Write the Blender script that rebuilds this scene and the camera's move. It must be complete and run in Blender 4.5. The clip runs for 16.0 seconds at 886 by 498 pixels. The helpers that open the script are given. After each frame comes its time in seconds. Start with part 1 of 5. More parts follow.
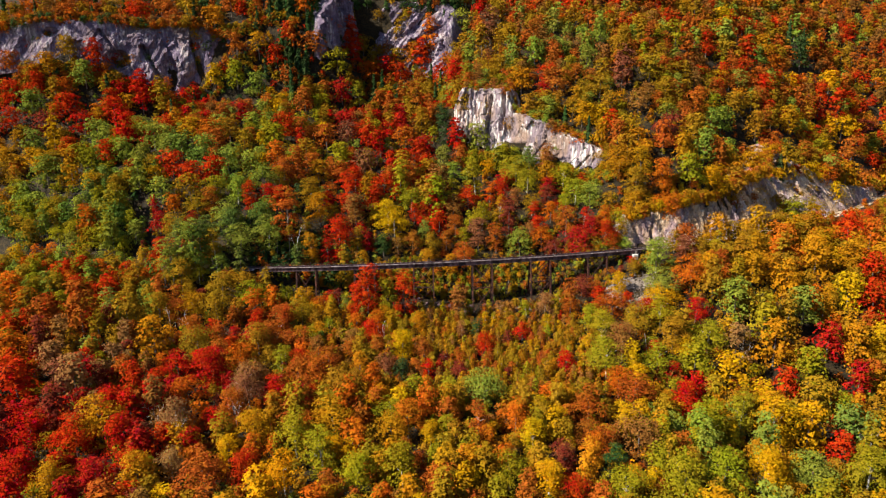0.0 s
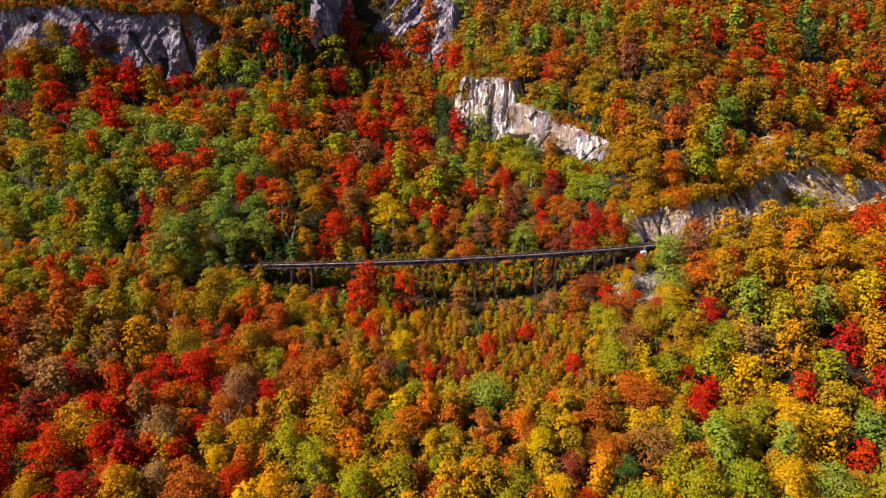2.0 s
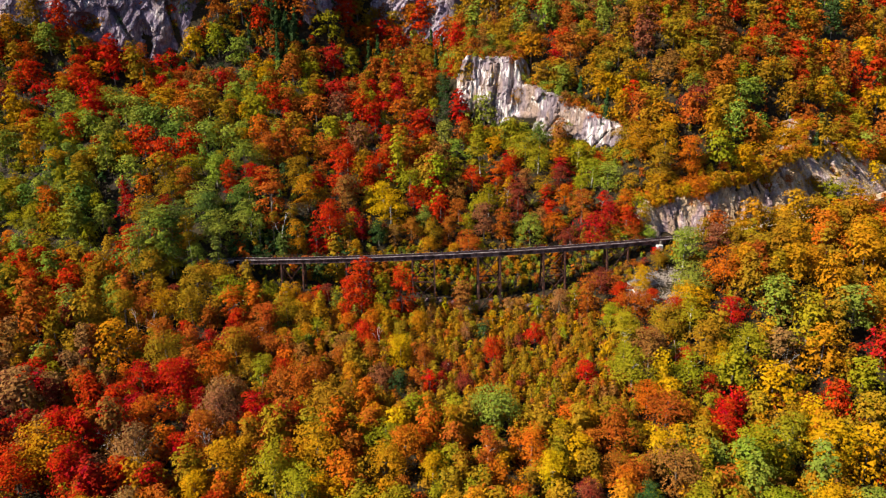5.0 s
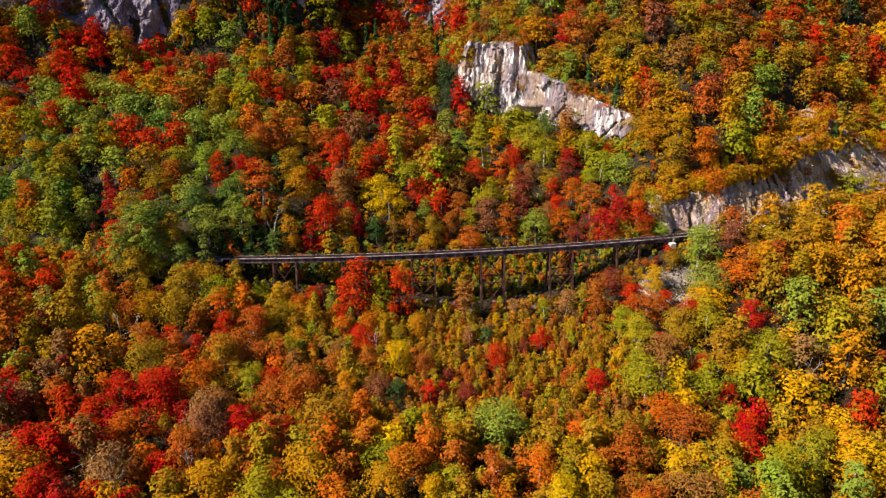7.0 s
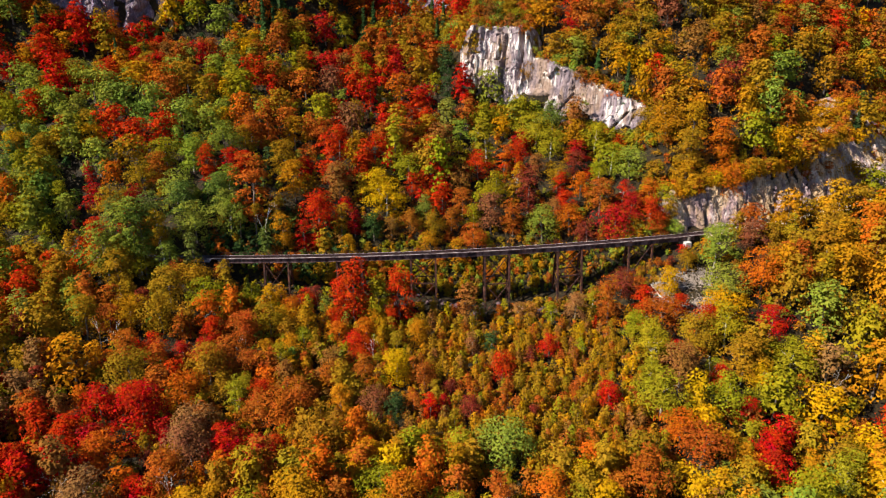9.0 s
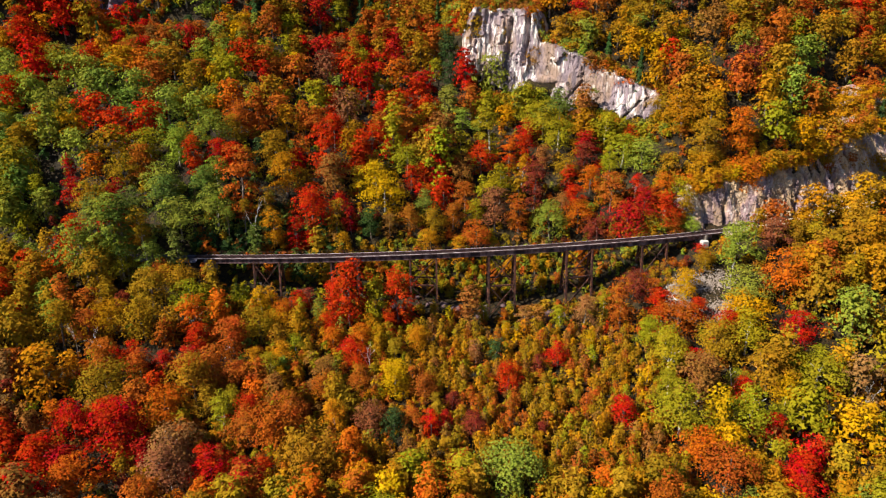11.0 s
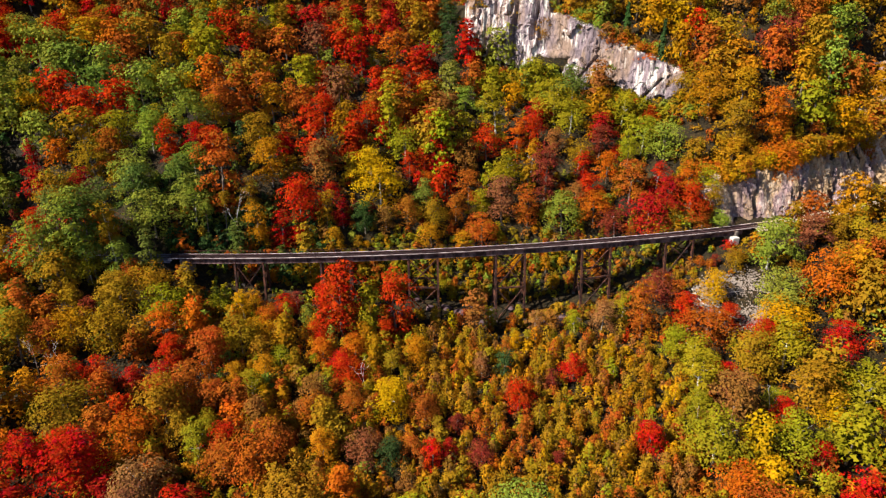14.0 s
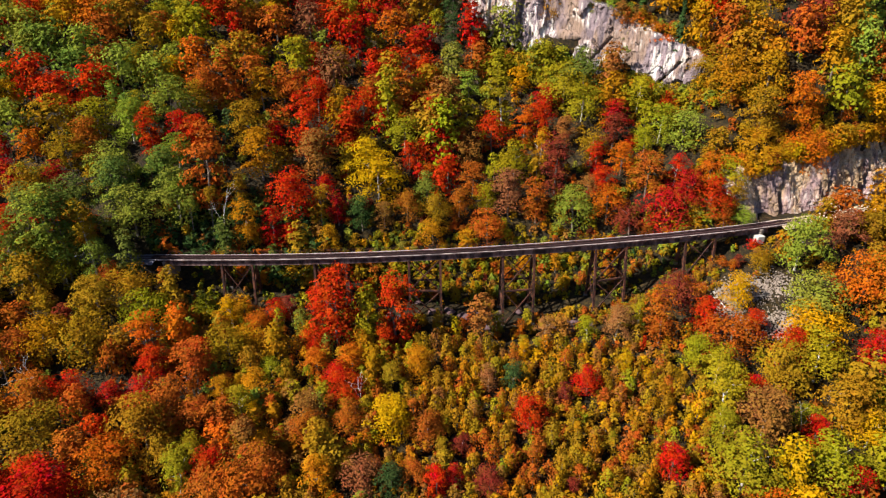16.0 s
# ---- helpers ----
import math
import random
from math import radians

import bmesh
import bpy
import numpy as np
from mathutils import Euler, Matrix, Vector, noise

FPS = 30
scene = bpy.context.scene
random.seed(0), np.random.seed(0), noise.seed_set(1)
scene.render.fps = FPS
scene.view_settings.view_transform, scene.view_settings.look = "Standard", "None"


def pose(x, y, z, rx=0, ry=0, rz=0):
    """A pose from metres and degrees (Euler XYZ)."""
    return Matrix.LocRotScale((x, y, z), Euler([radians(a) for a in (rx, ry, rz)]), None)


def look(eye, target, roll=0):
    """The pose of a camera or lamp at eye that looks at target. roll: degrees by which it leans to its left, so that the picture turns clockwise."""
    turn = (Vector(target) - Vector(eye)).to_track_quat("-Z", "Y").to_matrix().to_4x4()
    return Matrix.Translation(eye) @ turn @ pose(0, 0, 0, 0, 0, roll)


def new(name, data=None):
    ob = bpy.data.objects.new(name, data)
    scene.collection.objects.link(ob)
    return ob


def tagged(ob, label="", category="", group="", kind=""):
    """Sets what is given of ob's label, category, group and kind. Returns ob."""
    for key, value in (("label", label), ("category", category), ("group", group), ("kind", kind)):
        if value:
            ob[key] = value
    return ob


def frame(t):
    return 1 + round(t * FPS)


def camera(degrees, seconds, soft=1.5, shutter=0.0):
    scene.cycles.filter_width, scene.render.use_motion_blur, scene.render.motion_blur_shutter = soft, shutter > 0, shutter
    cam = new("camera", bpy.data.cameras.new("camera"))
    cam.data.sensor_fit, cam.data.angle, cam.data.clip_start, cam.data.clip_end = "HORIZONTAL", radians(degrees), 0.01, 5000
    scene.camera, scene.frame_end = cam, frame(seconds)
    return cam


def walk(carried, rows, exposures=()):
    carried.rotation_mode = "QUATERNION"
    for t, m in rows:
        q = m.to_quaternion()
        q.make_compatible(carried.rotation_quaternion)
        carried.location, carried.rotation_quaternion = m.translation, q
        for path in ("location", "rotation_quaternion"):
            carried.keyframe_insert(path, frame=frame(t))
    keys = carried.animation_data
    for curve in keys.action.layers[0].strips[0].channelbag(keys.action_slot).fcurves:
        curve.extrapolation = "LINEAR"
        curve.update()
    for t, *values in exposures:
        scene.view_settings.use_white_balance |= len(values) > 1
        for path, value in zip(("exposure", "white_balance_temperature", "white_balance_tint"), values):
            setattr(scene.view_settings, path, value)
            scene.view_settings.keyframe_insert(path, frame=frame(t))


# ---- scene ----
cam = camera(73, 16.0, soft=1.3)
PATH = [
    (0, (9.47, -267.18, 94.88), (4.48, -170.15, 71.22), -0.98),
    (1, (8.38, -261.70, 94.83), (3.60, -164.83, 70.48), -0.89),
    (2, (7.67, -255.75, 94.96), (2.98, -159.11, 69.71), -0.86),
    (3, (7.17, -249.42, 95.24), (2.49, -153.05, 68.94), -0.86),
    (4, (6.75, -242.78, 95.62), (2.06, -146.72, 68.21), -0.86),
    (5, (6.34, -235.89, 96.05), (1.62, -140.17, 67.51), -0.86),
    (6, (5.89, -228.82, 96.51), (1.15, -133.44, 66.83), -0.84),
    (7, (5.39, -221.60, 96.95), (0.64, -126.59, 66.14), -0.82),
    (8, (4.85, -214.28, 97.36), (0.08, -119.64, 65.39), -0.79),
    (9, (4.26, -206.87, 97.70), (-0.49, -112.63, 64.57), -0.76),
    (10, (3.66, -199.40, 97.98), (-1.07, -105.60, 63.63), -0.73),
    (11, (3.05, -191.88, 98.18), (-1.65, -98.56, 62.55), -0.73),
    (12, (2.45, -184.34, 98.32), (-2.21, -91.55, 61.33), -0.74),
    (13, (1.84, -176.77, 98.42), (-2.78, -84.57, 59.97), -0.76),
    (14, (1.17, -169.20, 98.51), (-3.39, -77.65, 58.53), -0.80),
    (15, (0.39, -161.62, 98.65), (-4.10, -70.79, 57.05), -0.84),
    (16, (-0.62, -154.05, 98.90), (-5.02, -63.99, 55.66), -0.85),
]
walk(cam, [(t, look(eye, target, roll)) for t, eye, target, roll in PATH])

# ---- light: high autumn sun from the left of the view, clear blue sky ----
SUN_AZ, SUN_EL = radians(-110), radians(42)   # azimuth from +y towards +x
to_sun = Vector((math.sin(SUN_AZ) * math.cos(SUN_EL), math.cos(SUN_AZ) * math.cos(SUN_EL), math.sin(SUN_EL)))
sun = new("sun", bpy.data.lights.new("sun", "SUN"))
sun.data.energy, sun.data.angle, sun.data.color = 4.9, radians(0.6), (1.0, 0.90, 0.75)
sun.matrix_world = look(to_sun * 400, (0, 0, 0))
world = bpy.data.worlds.new("sky")
scene.world = world
world.use_nodes = True
wt = world.node_tree
sky = wt.nodes.new("ShaderNodeTexSky")
sky.sky_type, sky.sun_disc = "NISHITA", False
sky.sun_elevation, sky.sun_rotation = SUN_EL, SUN_AZ
sky.air_density, sky.dust_density, sky.ozone_density, sky.altitude = 0.8, 0.2, 1.5, 400
wt.links.new(sky.outputs[0], wt.nodes["Background"].inputs[0])
wt.nodes["Background"].inputs[1].default_value = 0.05
scene.view_settings.exposure = 1.48

rng = np.random.default_rng(7)


# ---- materials ----
class Mat:
    """A node material with short helpers."""

    def __init__(self, name, rough=0.8, metal=0.0):
        self.m = bpy.data.materials.new(name)
        self.m.use_nodes = True
        self.t = self.m.node_tree
        self.b = self.t.nodes["Principled BSDF"]
        self.b.inputs["Roughness"].default_value, self.b.inputs["Metallic"].default_value = rough, metal
        self.b.inputs["Specular IOR Level"].default_value = 0.25

    def node(self, kind, **sets):
        n = self.t.nodes.new(kind)
        for k, v in sets.items():
            n.inputs[k].default_value = v
        return n

    def link(self, a, b):
        self.t.links.new(a, b)
        return self

    def coords(self, scale=(1, 1, 1)):
        g, m = self.node("ShaderNodeNewGeometry"), self.node("ShaderNodeMapping", Scale=scale)
        self.link(g.outputs["Position"], m.inputs["Vector"])
        return m.outputs[0]

    def noise(self, scale, vec=None, detail=4, rough=0.6, distort=0.0):
        n = self.node("ShaderNodeTexNoise", Scale=scale, Detail=detail, Roughness=rough, Distortion=distort)
        self.link(vec if vec is not None else self.coords(), n.inputs["Vector"])
        return n.outputs["Fac"]

    def ramp(self, fac, stops):
        r = self.node("ShaderNodeValToRGB")
        e = r.color_ramp.elements
        while len(e) < len(stops):
            e.new(0.5)
        for el, (p, c) in zip(e, stops):
            el.position, el.color = p, (*c, 1)
        self.link(fac, r.inputs[0])
        return r.outputs[0]

    def mix(self, fac, a, b, how="MIX"):
        n = self.t.nodes.new("ShaderNodeMix")
        n.data_type, n.blend_type = "RGBA", how
        for src, i in ((fac, 0), (a, 6), (b, 7)):
            if isinstance(src, (int, float)):
                n.inputs[i].default_value = src
            elif isinstance(src, tuple):
                n.inputs[i].default_value = (*src, 1)
            else:
                self.link(src, n.inputs[i])
        return n.outputs[2]

    def bump(self, fac, dist, strength=1.0):
        n = self.node("ShaderNodeBump", Strength=strength, Distance=dist)
        self.link(fac, n.inputs["Height"])
        self.link(n.outputs[0], self.b.inputs["Normal"])

    def color(self, c):
        self.link(c, self.b.inputs["Base Color"])
        return self


def leaf_material(name, per_object):
    m = Mat(name, 0.75)
    m.b.inputs["Specular IOR Level"].default_value = 0.0
    if per_object:
        src = m.node("ShaderNodeObjectInfo").outputs["Color"]
    else:
        src = m.t.nodes.new("ShaderNodeAttribute")
        src.attribute_name = "tone"
        src = src.outputs["Color"]
    geo = m.node("ShaderNodeNewGeometry")
    hsv = m.node("ShaderNodeHueSaturation", Saturation=1.0)
    m.link(src, hsv.inputs["Color"])
    # leaf to leaf: brightness; patch to patch: hue
    val = m.node("ShaderNodeMapRange")
    val.inputs["To Min"].default_value, val.inputs["To Max"].default_value = 0.86, 1.13
    m.link(geo.outputs["Random Per Island"], val.inputs[0])
    m.link(val.outputs[0], hsv.inputs["Value"])
    hue = m.node("ShaderNodeMapRange")
    hue.inputs["From Min"].default_value, hue.inputs["From Max"].default_value = 0.3, 0.7
    hue.inputs["To Min"].default_value, hue.inputs["To Max"].default_value = 0.489, 0.513
    m.link(m.noise(0.45, detail=2), hue.inputs[0])
    m.link(hue.outputs[0], hsv.inputs["Hue"])
    turning = m.ramp(m.noise(0.21, detail=3, rough=0.7), [(0.47, (0, 0, 0)), (0.64, (0.5, 0.5, 0.5))])
    leaf = m.mix(turning, hsv.outputs[0], m.mix(1.0, hsv.outputs[0], (0.80, 1.0, 0.9), "MULTIPLY"))
    dry = m.ramp(m.noise(0.33, detail=3, rough=0.7), [(0.55, (0, 0, 0)), (0.75, (0.32, 0.32, 0.32))])
    leaf = m.mix(dry, leaf, (0.19, 0.08, 0.025))
    m.color(leaf)
    tr = m.node("ShaderNodeBsdfTranslucent")
    m.link(leaf, tr.inputs[0])
    mix = m.node("ShaderNodeMixShader", Fac=0.22)
    m.link(m.b.outputs[0], mix.inputs[1]).link(tr.outputs[0], mix.inputs[2])
    m.link(mix.outputs[0], m.t.nodes["Material Output"].inputs[0])
    return m.m


def bark_material():
    m = Mat("bark", 0.9)
    m.color(m.ramp(m.noise(1.2, m.coords((3, 3, 0.6))), [(0.3, (0.06, 0.045, 0.035)), (0.7, (0.22, 0.18, 0.15))]))
    return m.m


def pale_bark_material():
    m = Mat("pale_bark", 0.85)
    m.color(m.ramp(m.noise(1.5, m.coords((2, 2, 3))), [(0.35, (0.16, 0.13, 0.11)), (0.5, (0.5, 0.47, 0.43))]))
    return m.m


def litter_material():
    m = Mat("shade_darkened_litter", 0.95)
    # litter and moss darkened to near black: the understory's shade is in the colour
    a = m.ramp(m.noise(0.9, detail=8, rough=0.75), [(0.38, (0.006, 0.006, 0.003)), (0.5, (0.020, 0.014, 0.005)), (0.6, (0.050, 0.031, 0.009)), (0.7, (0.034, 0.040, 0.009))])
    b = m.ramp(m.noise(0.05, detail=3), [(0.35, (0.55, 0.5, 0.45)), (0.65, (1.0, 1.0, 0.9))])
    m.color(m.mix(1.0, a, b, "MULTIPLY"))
    m.bump(m.noise(1.6, detail=6), 0.5)
    return m.m


def rock_material(name, tint, warm, streak, pale=(0.74, 0.71, 0.68), slant=0.0, rusty=0.0):
    m = Mat(name, 0.85)

    def runs(sx, sz):
        """Coordinates drawn out along the face, upright or on the slant."""
        n = m.node("ShaderNodeMapping", Scale=(sx, sx, sz), Rotation=(0.0, slant, 0.0))
        m.link(m.node("ShaderNodeNewGeometry").outputs["Position"], n.inputs["Vector"])
        return n.outputs[0]

    big = m.noise(0.10, detail=7, rough=0.7)
    base = m.ramp(big, [(0.32, tuple(c * 0.6 for c in tint)), (0.48, tint), (0.64, tuple(min(1, c * 1.5) for c in tint))])
    stain = m.ramp(m.noise(0.12, runs(1, 0.3), 5), [(0.49 - rusty, (0, 0, 0)), (0.60 - rusty, (0.8, 0.8, 0.8))])
    base = m.mix(stain, base, warm)
    # dark and pale runs of water down the face
    dark = m.ramp(m.noise(0.95, runs(1, 0.10), 7, 0.8), [(0.36, (0.10, 0.09, 0.11)), (0.46, (0.8, 0.8, 0.8)), (0.54, (1, 1, 1))])
    base = m.mix(0.9, base, dark, "MULTIPLY")
    run = m.ramp(m.noise(0.7, runs(1, 0.05), 5, 0.75), [(0.50, (0, 0, 0)), (0.56, (streak, streak, streak))])
    broken = m.ramp(m.noise(0.10, detail=3), [(0.47, (0, 0, 0)), (0.56, (1, 1, 1))])
    base = m.mix(m.mix(1.0, run, broken, "MULTIPLY"), base, pale)
    # open joints, far apart and broken off
    vor = m.node("ShaderNodeTexVoronoi", Scale=0.13)
    vor.feature = "DISTANCE_TO_EDGE"
    bent = m.node("ShaderNodeVectorMath")
    m.link(runs(1, 0.4), bent.inputs[0]).link(m.node("ShaderNodeTexNoise", Scale=0.5, Detail=3).outputs["Color"], bent.inputs[1])
    m.link(bent.outputs[0], vor.inputs["Vector"])
    joint = m.ramp(vor.outputs["Distance"], [(0.0, (0.08, 0.07, 0.09)), (0.025, (1, 1, 1))])
    fade = m.ramp(m.noise(0.16, detail=2), [(0.45, (0, 0, 0)), (0.55, (0.85, 0.85, 0.85))])
    base = m.mix(fade, base, m.mix(1.0, base, joint, "MULTIPLY"))
    m.color(base)
    m.bump(m.noise(0.7, runs(1, 0.25), 9, 0.75), 1.0)
    return m.m


def steel_material():
    m = Mat("rusted_steel", 0.75, 0.15)
    m.color(m.ramp(m.noise(0.8, detail=7, rough=0.7), [(0.38, (0.008, 0.006, 0.006)), (0.5, (0.045, 0.018, 0.014)), (0.6, (0.115, 0.042, 0.024))]))
    m.bump(m.noise(4, detail=4), 0.02)
    return m.m


def girder_material():
    m = Mat("weathered_girder", 0.7, 0.2)
    a = m.ramp(m.noise(0.5, m.coords((1, 1, 0.4)), 6), [(0.40, (0.026, 0.016, 0.018)), (0.5, (0.080, 0.048, 0.050)), (0.6, (0.16, 0.10, 0.10))])
    m.color(a)
    return m.m


def timber_material(name, lo, hi):
    m = Mat(name, 0.85)
    m.color(m.ramp(m.noise(0.9, m.coords((0.25, 3, 3)), 6, 0.75), [(0.40, lo), (0.58, hi)]))
    m.bump(m.noise(6, detail=4), 0.02)
    return m.m


def plain_material(name, c, rough=0.7, metal=0.0, scale=1.0):
    m = Mat(name, rough, metal)
    m.color(m.ramp(m.noise(scale, detail=6, rough=0.7), [(0.3, tuple(v * 0.65 for v in c)), (0.7, tuple(min(1, v * 1.2) for v in c))]))
    return m.m


LEAF_OB, LEAF_ST = leaf_material("autumn_leaves", True), leaf_material("forest_leaves", False)
BARK, PALE = bark_material(), pale_bark_material()
LITTER = litter_material()
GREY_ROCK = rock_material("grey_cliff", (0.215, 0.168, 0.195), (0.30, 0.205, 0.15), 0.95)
# the west cliffs' shade is put into this darker, violet copy of the granite
SHADE_ROCK = rock_material("shade_tinted_cliff", (0.128, 0.096, 0.150), (0.20, 0.145, 0.15), 0.35, slant=0.6)
WARM_ROCK = rock_material("cut_rock", (0.22, 0.15, 0.16), (0.48, 0.33, 0.18), 0.3, slant=-0.3, rusty=0.06)
STEEL, GIRDER = steel_material(), girder_material()
PLANK = timber_material("silvered_plank", (0.05, 0.036, 0.044), (0.50, 0.43, 0.43))
TIE = timber_material("tarred_tie", (0.010, 0.006, 0.008), (0.075, 0.036, 0.042))
RAIL_STEEL = plain_material("rail_steel", (0.055, 0.036, 0.036), 0.45, 0.7)
CONCRETE = plain_material("concrete", (0.46, 0.44, 0.42), 0.85)
FOOTING = plain_material("stained_shaded_concrete", (0.12, 0.10, 0.09), 0.9)
SAND = plain_material("track_bed", (0.42, 0.33, 0.23), 0.95, 0, 0.8)
BOULDER = plain_material("stream_stone", (0.085, 0.052, 0.060), 0.8, 0, 0.9)
# the west bed's blue leaf shade is put into the ballast colour
SHADED_BALLAST = plain_material("ballast", (0.085, 0.085, 0.12), 0.95, 0, 0.8)
SCREE = plain_material("scree", (0.20, 0.165, 0.145), 0.9, 0, 1.5)

# leaf colours of the species
TONES = {
    "green": (0.164, 0.188, 0.022), "deep": (0.032, 0.062, 0.018), "blue": (0.112, 0.162, 0.025), "moss": (0.090, 0.115, 0.020), "lime": (0.205, 0.170, 0.008),
    "olive": (0.235, 0.128, 0.008), "yellow": (0.385, 0.195, 0.004), "gold": (0.328, 0.141, 0.006), "orange": (0.365, 0.082, 0.006),
    "rust": (0.280, 0.068, 0.009), "flame": (0.345, 0.024, 0.004), "scarlet": (0.345, 0.010, 0.004), "crimson": (0.270, 0.008, 0.006),
    "wine": (0.155, 0.024, 0.014), "brown": (0.205, 0.085, 0.018), "plum": (0.180, 0.062, 0.028), "bare": (0.225, 0.100, 0.034),
}


# ---- helpers for things ----
def mesh_of(name, verts, faces, mats, index=None, smooth=False):
    me = bpy.data.meshes.new(name)
    me.from_pydata(verts, [], faces)
    for m in mats:
        me.materials.append(m)
    if index is not None:
        me.polygons.foreach_set("material_index", index)
    if smooth:
        me.polygons.foreach_set("use_smooth", np.ones(len(me.polygons), bool))
    me.update()
    return me


def empty(name, m=None):
    ob = new(name)
    ob.empty_display_size = 0.5
    if m is not None:
        ob.matrix_world = m
    return ob


def part(name, bm, material, parent, label=""):
    me = bpy.data.meshes.new(name)
    bm.to_mesh(me)
    bm.free()
    me.materials.append(material)
    ob = new(name, me)
    ob.parent = parent
    return tagged(ob, label)


def add_beam(bm, a, b, w, h, up=(0, 0, 1)):
    """A square-edged beam from a to b, w across and h high."""
    a, b = Vector(a), Vector(b)
    d = (b - a).normalized()
    side = d.cross(Vector(up))
    side = side.normalized() if side.length > 1e-4 else Vector((1, 0, 0))
    top = side.cross(d).normalized()
    q = [bm.verts.new(p + side * sx * w / 2 + top * sz * h / 2) for p in (a, b) for sx, sz in ((-1, -1), (1, -1), (1, 1), (-1, 1))]
    for f in ((0, 1, 2, 3), (7, 6, 5, 4), (0, 4, 5, 1), (1, 5, 6, 2), (2, 6, 7, 3), (3, 7, 4, 0)):
        bm.faces.new([q[i] for i in f])


def beam(name, a, b, w, h, mat, parent, up=(0, 0, 1), label=""):
    bm = bmesh.new()
    add_beam(bm, a, b, w, h, up)
    return part(name, bm, mat, parent, label)


def add_block(bm, centre, size, turn=0.0):
    m = Matrix.Translation(centre) @ Matrix.Rotation(turn, 4, "Z") @ Matrix.Diagonal((*size, 1))
    bmesh.ops.create_cube(bm, size=1, matrix=m)


# ---- the lie of the land: cross-sections of the valley, (y, height) ----
SECTIONS = {}
SECTIONS[-270] = [(-300, -14), (-130, -12), (-90, -10), (-45, 2), (0, 10), (30, 16), (60, 46), (100, 84), (118, 108), (132, 142), (300, 220), (700, 400)]
SECTIONS[-185] = [(-300, -14), (-130, -12), (-90, -10), (-45, 4), (-8, 15), (14, 20), (50, 54), (90, 74), (144, 94), (160, 146), (300, 215), (700, 400)]
SECTIONS[-107] = [(-300, -16), (-130, -12), (-80, -6), (-40, 1), (-12, 10), (0, 19), (8, 23), (14, 29), (46, 50), (100, 72), (140, 94), (160, 118), (172, 152), (200, 176), (300, 225), (700, 400)]
SECTIONS[-65] = [(-300, -16), (-130, -12), (-80, -8), (-40, -3), (-10, 4), (3, 7), (12, 18), (30, 32), (60, 46), (100, 60), (150, 84), (185, 106), (214, 122), (224, 172), (300, 220), (700, 400)]
SECTIONS[-20] = [(-300, -16), (-130, -12), (-80, -9), (-40, -5), (-10, 1), (3, 3), (12, 6), (26, 22), (60, 40), (100, 58), (150, 86), (185, 108), (203, 122), (212, 166), (300, 215), (700, 390)]
SECTIONS[12] = [(-300, -18), (-130, -13), (-80, -9), (-40, -6), (-10, -2), (3, -1), (14, 2), (32, 20), (60, 38), (100, 60), (113, 98), (170, 128), (300, 205), (700, 390)]
SECTIONS[45] = [(-300, -20), (-130, -15), (-80, -10), (-40, -6), (-10, -1), (8, 3), (18, 7), (36, 30), (60, 44), (84, 56), (94, 86), (150, 126), (300, 215), (700, 390)]
SECTIONS[70] = [(-300, -24), (-130, -18), (-80, -13), (-45, -8), (-15, 1), (4, 9), (14, 14), (34, 34), (58, 47), (70, 52), (78, 72), (120, 106), (300, 218), (700, 390)]
SECTIONS[88] = [(-300, -28), (-130, -22), (-80, -16), (-45, -9), (-18, 3), (0, 13), (18, 22), (31, 27), (39, 42), (60, 62), (100, 92), (160, 135), (300, 220), (700, 390)]
SECTIONS[120] = [(-300, -32), (-130, -28), (-80, -25), (-55, -18), (-20, 9), (8, 22), (27, 26), (36, 29), (42, 40), (55, 57), (85, 84), (150, 130), (300, 220), (700, 390)]
SECTIONS[180] = [(-300, -34), (-130, -30), (-80, -26), (-40, -8), (0, 14), (45, 25), (72, 28), (86, 34), (110, 60), (122, 82), (150, 112), (300, 215), (700, 390)]
SECTIONS[270] = [(-300, -36), (-130, -32), (-80, -28), (0, 0), (80, 18), (130, 28), (148, 33), (160, 48), (220, 108), (400, 260), (700, 400)]
SECTIONS[320] = [(-300, -36), (-130, -32), (0, -4), (120, 16), (178, 28), (196, 33), (208, 48), (260, 104), (420, 260), (700, 400)]
STEP = 3.0
GX, GY = np.arange(-620, 621, STEP), np.arange(-420, 701, STEP)


def lay_land():
    keys = sorted(SECTIONS)
    cols = np.array([np.interp(GY, *zip(*SECTIONS[k])) for k in keys])
    ease = np.interp(GX, keys, np.arange(len(keys)))
    i = np.clip(ease.astype(int), 0, len(keys) - 2)
    f = ease - i
    f = (f * f * (3 - 2 * f) * 0.5 + f * 0.5)[:, None]
    z = cols[i] * (1 - f) + cols[i + 1] * f
    for _ in range(2):
        z[1:-1] = (z[:-2] + 2 * z[1:-1] + z[2:]) / 4
        z[:, 1:-1] = (z[:, :-2] + 2 * z[:, 1:-1] + z[:, 2:]) / 4
    return z


def rail_y(x):
    """The track's centre line over the plan."""
    x = np.asarray(x, float)
    return 3.4 + 0.0951 * x + 0.00078 * x * x + np.where(x > 75, 0.0012 * (x - 75) ** 2, 0)


def rail_z(x):
    return 23.2 + 0.022 * np.asarray(x, float)


LEFT_END, RIGHT_END = -89.0, 94.0
GZ = lay_land()


